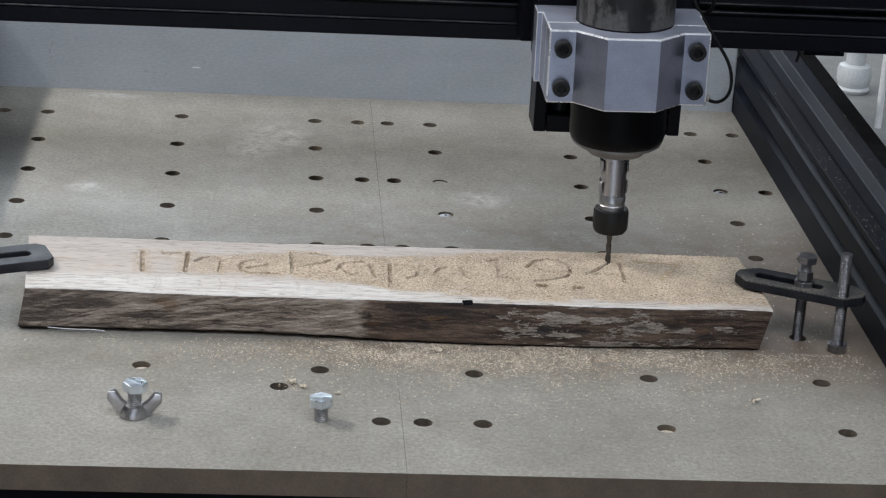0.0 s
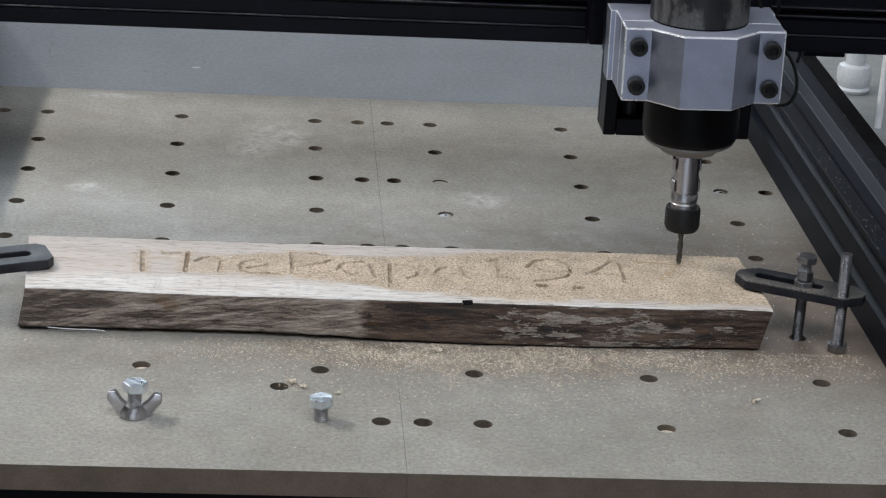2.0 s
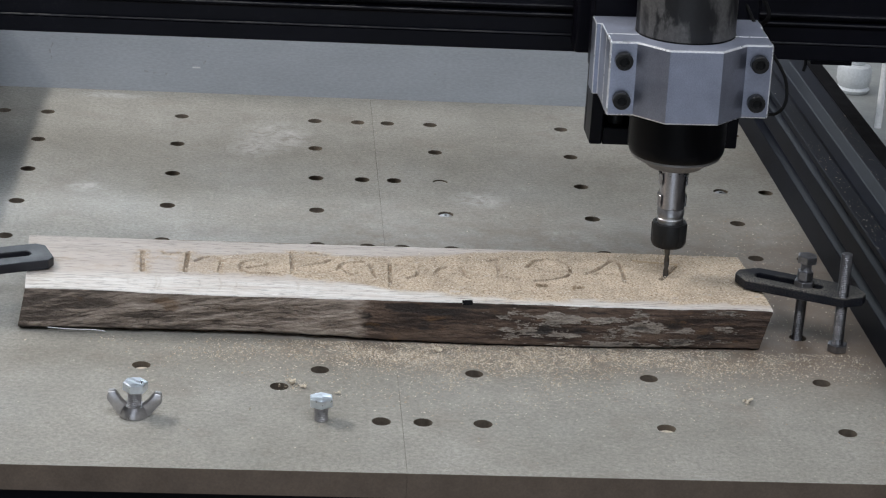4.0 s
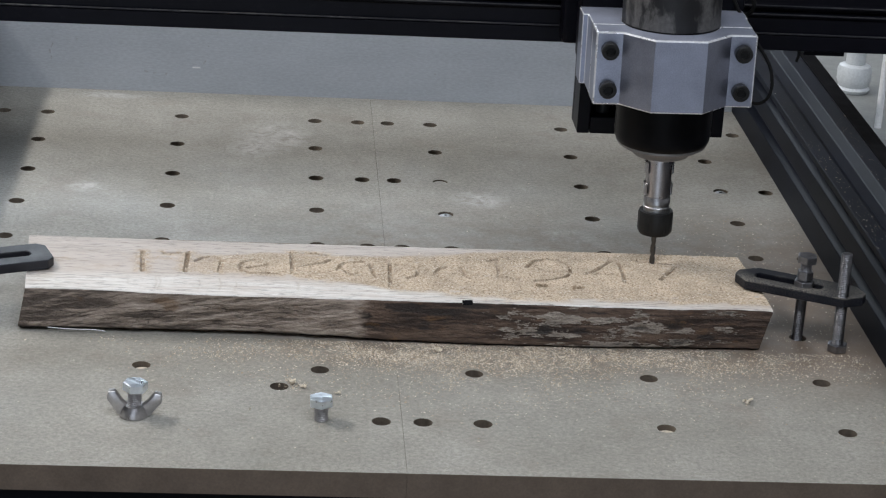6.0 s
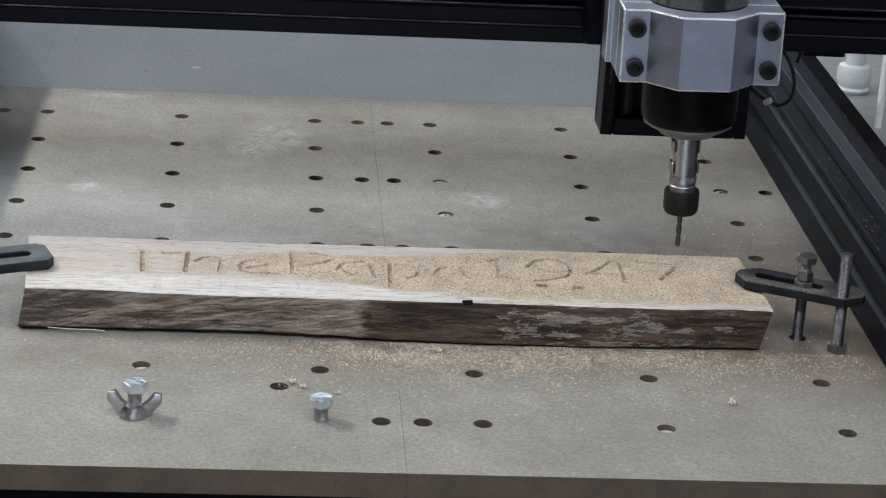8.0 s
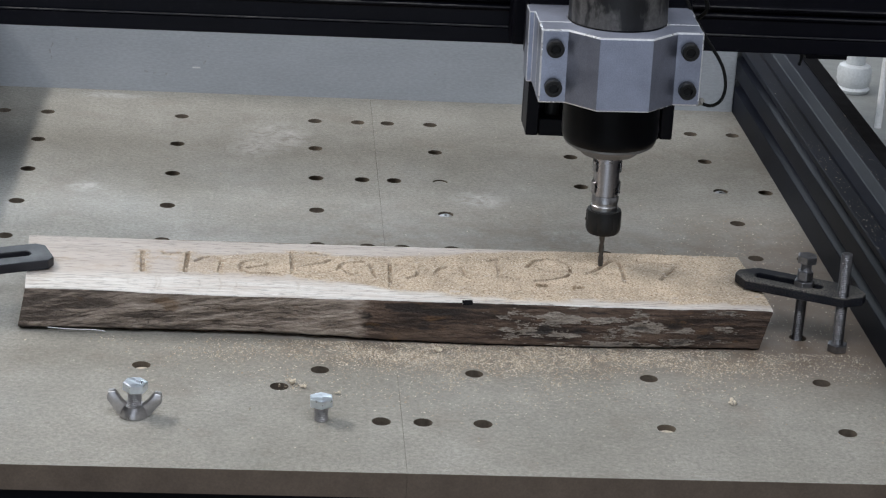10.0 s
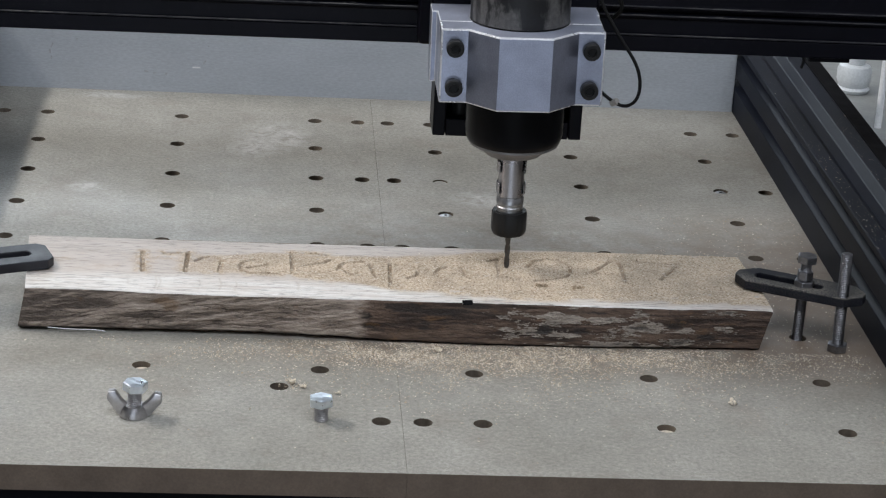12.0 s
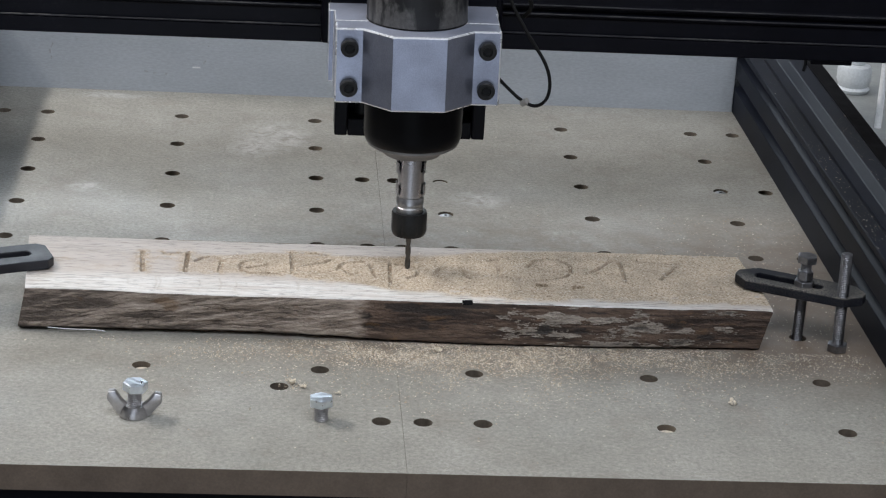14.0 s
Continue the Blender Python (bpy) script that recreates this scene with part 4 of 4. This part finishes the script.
def clamps():
    a = empty("hold_down_clamp", pose(-0.1830, -0.0405, TOP + 0.0006, 0, 0.6, 200))
    part("bar", strap(0.085, 0.0265, 0.0042, 0.0105, 0.066), CLAMP_CLEAN, a)
    part("jack_bolt", lathe(threaded(0.0030, -0.0230, 0.020), 20, pose(0.075, 0, 0)), BOLT_STEEL, a)
    part("nut", hex_head(0.0053, 0.0100), BOLT_STEEL, a, at=pose(0.055, 0, 0))
    part("stud", lathe(threaded(0.0030, -0.0320, 0.020), 20, pose(0.055, 0, 0)), BOLT_STEEL, a)
    tagged(a, "black slotted clamp bar holding the plank's end", "clamp", "clamps on the plank")
    b = empty("hold_down_clamp", pose(0.1868, -0.0405, TOP + 0.0010, 0, -1.2, -29))
    part("bar", strap(0.0710, 0.0230, 0.0082, 0.0105, 0.0480), CLAMP_BLACK, b, "black bar under sawdust")
    tagged(b, "black slotted clamp bar dusted with sawdust, held by bolts", "clamp", "clamps on the plank")
    m = pose(0.2185, -0.0608, 0, 0, 1.0, 0)
    s = empty("clamp_bolt", m)
    part("thread", lathe(threaded(0.0030, -0.010, 0.0450), 24), BOLT_STEEL, s)
    part("head", hex_head(0.0440, 0.0482, turn=0.3), BOLT_STEEL, s)
    part("nut", hex_head(0.0305, 0.0340, turn=0.1), BOLT_STEEL, s)
    part("nut", hex_head(0.0345, 0.0395, 0.0045, turn=0.5), BOLT_STEEL, s, "small bright lock nut")
    tagged(s, "zinc-plated bolt through the clamp's slot into the board", "bolt", "bolts of the clamp")
    s = empty("jack_bolt", pose(0.2370, -0.0765, 0, 0, -0.8, 0))
    part("thread", lathe(threaded(0.0031, 0.0040, 0.0555), 24), BOLT_STEEL, s)
    part("head", hex_head(0.0002, 0.0044, turn=0.2), BOLT_STEEL, s)
    tagged(s, "zinc-plated bolt standing on its head under the clamp", "bolt", "bolts of the clamp")


# ---- dust ----
def flakes(name, places, size, label):
    """Small curled shavings at (x, y, z), one mesh of loose flakes."""
    rng = np.random.RandomState(len(places))
    verts, faces = [], []
    for x, y, z in places:
        s = size * (0.45 + 1.6 * rng.uniform() ** 3)
        a, tilt = rng.uniform(0, 6.28), rng.uniform(-0.5, 0.5)
        c, d = math.cos(a), math.sin(a)
        w = s * rng.uniform(0.3, 0.7)
        k = len(verts)
        for px, py, pz in ((-s, 0, 0), (0, -w, 0.3 * s), (s, 0, 0.15 * s), (0, w, 0.45 * s)):
            verts.append((x + c * px - d * py, y + d * px + c * py, z + pz + tilt * py * 0.5 + 0.0001))
        faces += [(k, k + 1, k + 3), (k + 1, k + 2, k + 3), (k, k + 3, k + 1)][:2]
    me = bpy.data.meshes.new(name)
    me.from_pydata(verts, [], faces)
    me.materials.append(DUST_FLAKES)
    return tagged(new(name, me), label, "sawdust", kind="stuff")


def sawdust():
    rng = np.random.RandomState(9)
    places = []
    while len(places) < 9000:
        x, y = rng.uniform(-140, 195, 4000), rng.uniform(-72, -5, 4000)
        keep = rng.uniform(size=4000) < dust_cover(x, y)
        places += [(a / 1000, b / 1000, TOP) for a, b in zip(x[keep], y[keep])]
    for strokes in LETTERS[:7]:
        for line in strokes:
            for (ax, ay), (bx, by) in zip(line, line[1:]):
                for _ in range(int(math.hypot(bx - ax, by - ay) * 3)):
                    t, side = rng.uniform(), rng.normal(0, 2.6)
                    x, y = ax + (bx - ax) * t + side + rng.normal(0, 1), ay + (by - ay) * t + rng.normal(0, 2.6)
                    places.append((x / 1000, max(-0.072, y / 1000), TOP))
    flakes("plank_sawdust", places, 0.00040, "tan sawdust lying over the carved plank")
    places = []
    holes = hole_places(1) + hole_places(-1)

    def free(x, y):
        return all((x - a) ** 2 + (y - b) ** 2 > 0.0066 ** 2 for a, b in holes)

    while len(places) < 30000:
        x = rng.normal(0.068, 0.080)
        y = -0.0825 - abs(rng.normal(0, 0.020 if rng.uniform() < 0.80 else 0.042))
        thick = noise.noise((x * 45, y * 60, 0.5)) + 0.5 * noise.noise((x * 160, y * 160, 3.5))
        if -0.16 < x < 0.25 and y > -0.228 and rng.uniform() < 0.55 + 0.75 * thick and free(x, y):
            places.append((x, y, 0.0))
    while len(places) < 32000:
        x, y = rng.uniform(0.16, 0.255), rng.uniform(-0.12, 0.13)
        if free(x, y) and not (x < 0.2 and -0.08 < y < 0):
            places.append((x, y, 0.0))
    while len(places) < 32700:
        x, y = rng.uniform(-0.24, 0.25), rng.uniform(-0.23, 0.35)
        if free(x, y) and not (-0.2 < x < 0.2 and -0.08 < y < 0):
            places.append((x, y, 0.0))
    # torn fibres round the hole that was drilled askew
    places += [(x, y, 0.0) for x, y in zip(rng.normal(-0.0525, 0.0026, 170), rng.normal(-0.1400, 0.0034, 170)) if free(x, y) and math.hypot(x + 0.0597, y + 0.1418) > 0.0052]
    specks = []
    while len(specks) < 420:
        x, y = rng.choice((0.2588 + rng.uniform(0, 0.0094), 0.2870 + rng.uniform(0, 0.0094))), rng.normal(0.03, 0.10)
        if -0.28 < y < 0.30:
            specks.append((x, y, 0.0500))
    flakes("rail_sawdust", specks, 0.00040, "pale sawdust specks lying on the side rail")
    flakes("board_sawdust", places, 0.00043, "pale sawdust scattered over the spoilboard")


def chip(name, x, y, z, size, label, seed, mat=None):
    """A small heap of curled shavings."""
    rng = random.Random(seed)
    bm = bmesh.new()
    for _ in range(9):
        a, r = rng.uniform(0, 6.28), size * rng.uniform(0, 0.8)
        s = size * rng.uniform(0.35, 0.8)
        m = pose(r * math.cos(a), r * math.sin(a), s * 0.45 + 0.0001, rng.uniform(40, 130), rng.uniform(-30, 30), rng.uniform(0, 360))
        sweep, rim = rng.uniform(1.6, 4.2), []
        for i in range(8):
            w = sweep * i / 7
            bend = s * (0.42 + 0.10 * i / 7)
            rim.append([bm.verts.new(m @ Vector((k * bend * math.cos(w), k * bend * math.sin(w), h * s * 0.28 * (0.5 + 0.5 * math.sin(0.4 + i * 0.35))))) for k, h in ((1.0, -1), (1.0, 1), (0.86, 1), (0.86, -1))])
        for p, q in zip(rim, rim[1:]):
            for k in range(4):
                bm.faces.new((p[k], p[(k + 1) % 4], q[(k + 1) % 4], q[k]))
        bm.faces.new(rim[0][::-1])
        bm.faces.new(rim[-1])
    ob = part(name, bm, mat or DUST, at=pose(x, y, z))
    return tagged(ob, label, "shaving", "wood shavings")


def shavings():
    for k, (x, y, s) in enumerate(((0.0218, -0.0921, 0.0032), (-0.0310, -0.1500, 0.0022), (-0.0530, -0.1395, 0.0034), (-0.0480, -0.1420, 0.0026), (-0.0735, -0.1705, 0.0012), (0.1030, -0.139, 0.0014), (0.1790, -0.100, 0.0015))):
        chip("shaving", x, y, 0, s, "curled pale wood shaving lying on the spoilboard", k)
    for k, (x, y) in enumerate(((0.0765, -0.0570), (0.0800, -0.0575), (0.0960, -0.0588), (0.0990, -0.0580))):
        chip("shaving", x, y, TOP, 0.0024, "brown clump of sawdust lying on the plank", 20 + k, CARVED)
    return chip("shaving", 0.1799, -0.1472, 0, 0.0030, "loose curled wood shaving blown across the spoilboard", 40)


def hole_fillings(boards):
    """Screws, plugs and dust that sit in some of the holes."""
    left, right = boards
    for x, y in ((SEAM + FIX, 2 * ROW), (SEAM + FIX + 2 * COLUMN, 3 * ROW)):
        bm = lathe([(0.0040, -0.0050), (0.0040, -0.0012), (0.0030, -0.0006), (0.0012, -0.0006), (0.0012, -0.0016)], 24, pose(x, y, 0))
        part("screw", bm, BRIGHT_STEEL, right, "shiny sunk screw head", smooth=True)
    part("plug", lathe([(0.0045, -0.006), (0.0045, -0.0008), (0.0030, -0.0004)], 24, pose(SEAM + FIX, 3 * ROW, 0)), MDF, right, "filled hole")
    for board, x, y in ((right, SEAM + FIX + COLUMN, -3 * ROW), (left, -SEAM, 5 * ROW), (left, -SEAM - FIX, 4 * ROW), (left, -SEAM - FIX - COLUMN, -2 * ROW)):
        part("dust_plug", lathe([(0.0044, -0.0050), (0.0044, -0.0030), (0.0020, -0.0022)], 20, pose(x + 0.0004, y, 0)), DUST, board, "pale dust in a hole")


# ---- beyond the rail ----
def background_things():
    j = empty("plastic_jar", pose(0.3766, 0.4800, -0.0175))
    part("body", lathe([(0.010, 0.0), (0.0115, 0.0004), (0.0130, 0.003), (0.0110, 0.0050), (0.0128, 0.0085), (0.0132, 0.0100), (0.0132, 0.0180), (0.0118, 0.0210), (0.008, 0.0225)], 40), PLASTIC, j, smooth=True)
    part("cap", lathe([(0.0065, 0.0225), (0.0075, 0.0228), (0.0075, 0.045), (0.0065, 0.046)], 32), PLASTIC, j, smooth=True)
    tagged(j, "white plastic jar standing behind the rail", "jar")
    p = part("metal_post", lathe([(0.0026, -0.0175), (0.0026, 0.25)], 24, pose(0.3742, 0.3877, 0)), WHITE, None, smooth=True)
    tagged(p, "bright metal post standing beside the machine", "post")
    t = part("storage_tray", box((0.31, 0.36, -0.10), (0.62, 0.72, -0.0175), 0.006), TRAY)
    tagged(t, "pale plastic tray on the bench behind the rail", "tray")


room()
BOARDS = spoilboards()
back_panel()
side_rail(1)
side_rail(-1)
GANTRY = gantry()
CARRIAGE = carriage()
CABLE = loose_cable()
SPINDLE, SHAFT = spindle()
WOOD_CHIP = plain("dusty_wood", (0.40, 0.30, 0.19), 0.85, vary=0.25, scale=250, fine=900, relief=0.4)
plank()
PIECES = uncut_pieces()
loose_bolts()
clamps()
sawdust()
hole_fillings(BOARDS)
LOOSE = shavings()
background_things()

# the tip of the bit: seconds, then millimetres
TOOL = [(0.0, 119.3, -16.1, 22.4), (0.1, 119.3, -16.3, 22.4), (0.2, 119.4, -16.8, 24.4), (0.3, 119.6, -17.0, 27.8), (0.4, 121.2, -17.1, 29.0), (0.5, 123.9, -17.1, 29.0),
        (1.0, 137.7, -17.2, 29.0), (1.5, 151.4, -17.4, 29.0), (1.65, 155.5, -17.6, 29.0), (1.8, 158.2, -17.8, 28.2), (2.0, 158.5, -18.0, 25.4), (2.2, 158.4, -18.1, 23.1), (2.5, 158.1, -18.1, 22.9),
        (2.65, 157.0, -20.0, 22.7), (3.0, 150.7, -30.1, 22.6), (3.2, 147.9, -35.6, 22.6), (3.5, 145.0, -42.0, 22.6), (3.8, 145.6, -41.0, 22.6), (4.4, 157.0, -20.0, 22.6), (4.6, 158.0, -18.0, 22.6),
        (4.9, 156.6, -17.0, 22.6), (5.3, 149.8, -15.5, 22.6), (5.5, 144.5, -15.1, 22.8), (5.75, 139.5, -15.4, 22.6), (6.0, 143.9, -16.3, 22.4), (6.5, 157.1, -17.9, 22.3), (6.6, 157.0, -17.9, 24.2),
        (7.0, 156.9, -17.9, 35.2), (7.4, 156.8, -17.8, 46.6), (7.5, 156.8, -17.8, 48.7), (7.6, 156.8, -17.8, 46.8), (8.0, 156.9, -17.9, 35.4), (8.2, 156.9, -17.9, 30.4), (8.4, 156.2, -18.0, 25.6), (8.55, 153.2, -18.4, 24.5),
        (10.5, 101.4, -25.2, 24.5), (14.0, 7.7, -35.6, 24.2)]


def motions():
    mm = 0.001
    lean = -0.75
    walk(SPINDLE, [(t, pose(x * mm, y * mm, z * mm, 0, lean, 0)) for t, x, y, z in TOOL])
    walk(CARRIAGE, [(t, pose(x * mm, y * mm, 0)) for t, x, y, z in TOOL])
    # the cable lags behind as the head runs along the beam
    walk(CABLE, [(t, pose((x - 0.093 * (x - 8)) * mm, y * mm, 0)) for t, x, y, z in TOOL])
    walk(GANTRY, [(t, pose(0, y * mm, 0)) for t, x, y, z in TOOL])
    # the shaft runs, then slows to a stop after the last figure
    rows, angle = [], 0.0
    for i in range(141):
        rows.append((i / 10, pose(0, 0, 0, 0, 0, angle)))
        angle += 72.0 if i < 84 else 612.0 * max(0, 100 - i) / 136
    walk(SHAFT, rows)
    here, there = pose(0.1799, -0.1472, 0), pose(0.1681, -0.1486, 0, 0, 0, 70)
    slid = pose(0.1763, -0.1478, 0, 0, 0, 14)
    walk(LOOSE, [(0.0, here), (2.0, here), (3.2, slid), (6.05, slid), (6.3, there), (14.0, there)])
    for ob, m, t in PIECES:
        up = Matrix.Translation((0, 0, TOP + 0.0001)) @ m
        down = Matrix.Translation((0, 0, TOP - 0.0021)) @ m
        walk(ob, [(0.0, up), (t - 0.08, up), (t + 0.08, down), (14.0, down)])


motions()
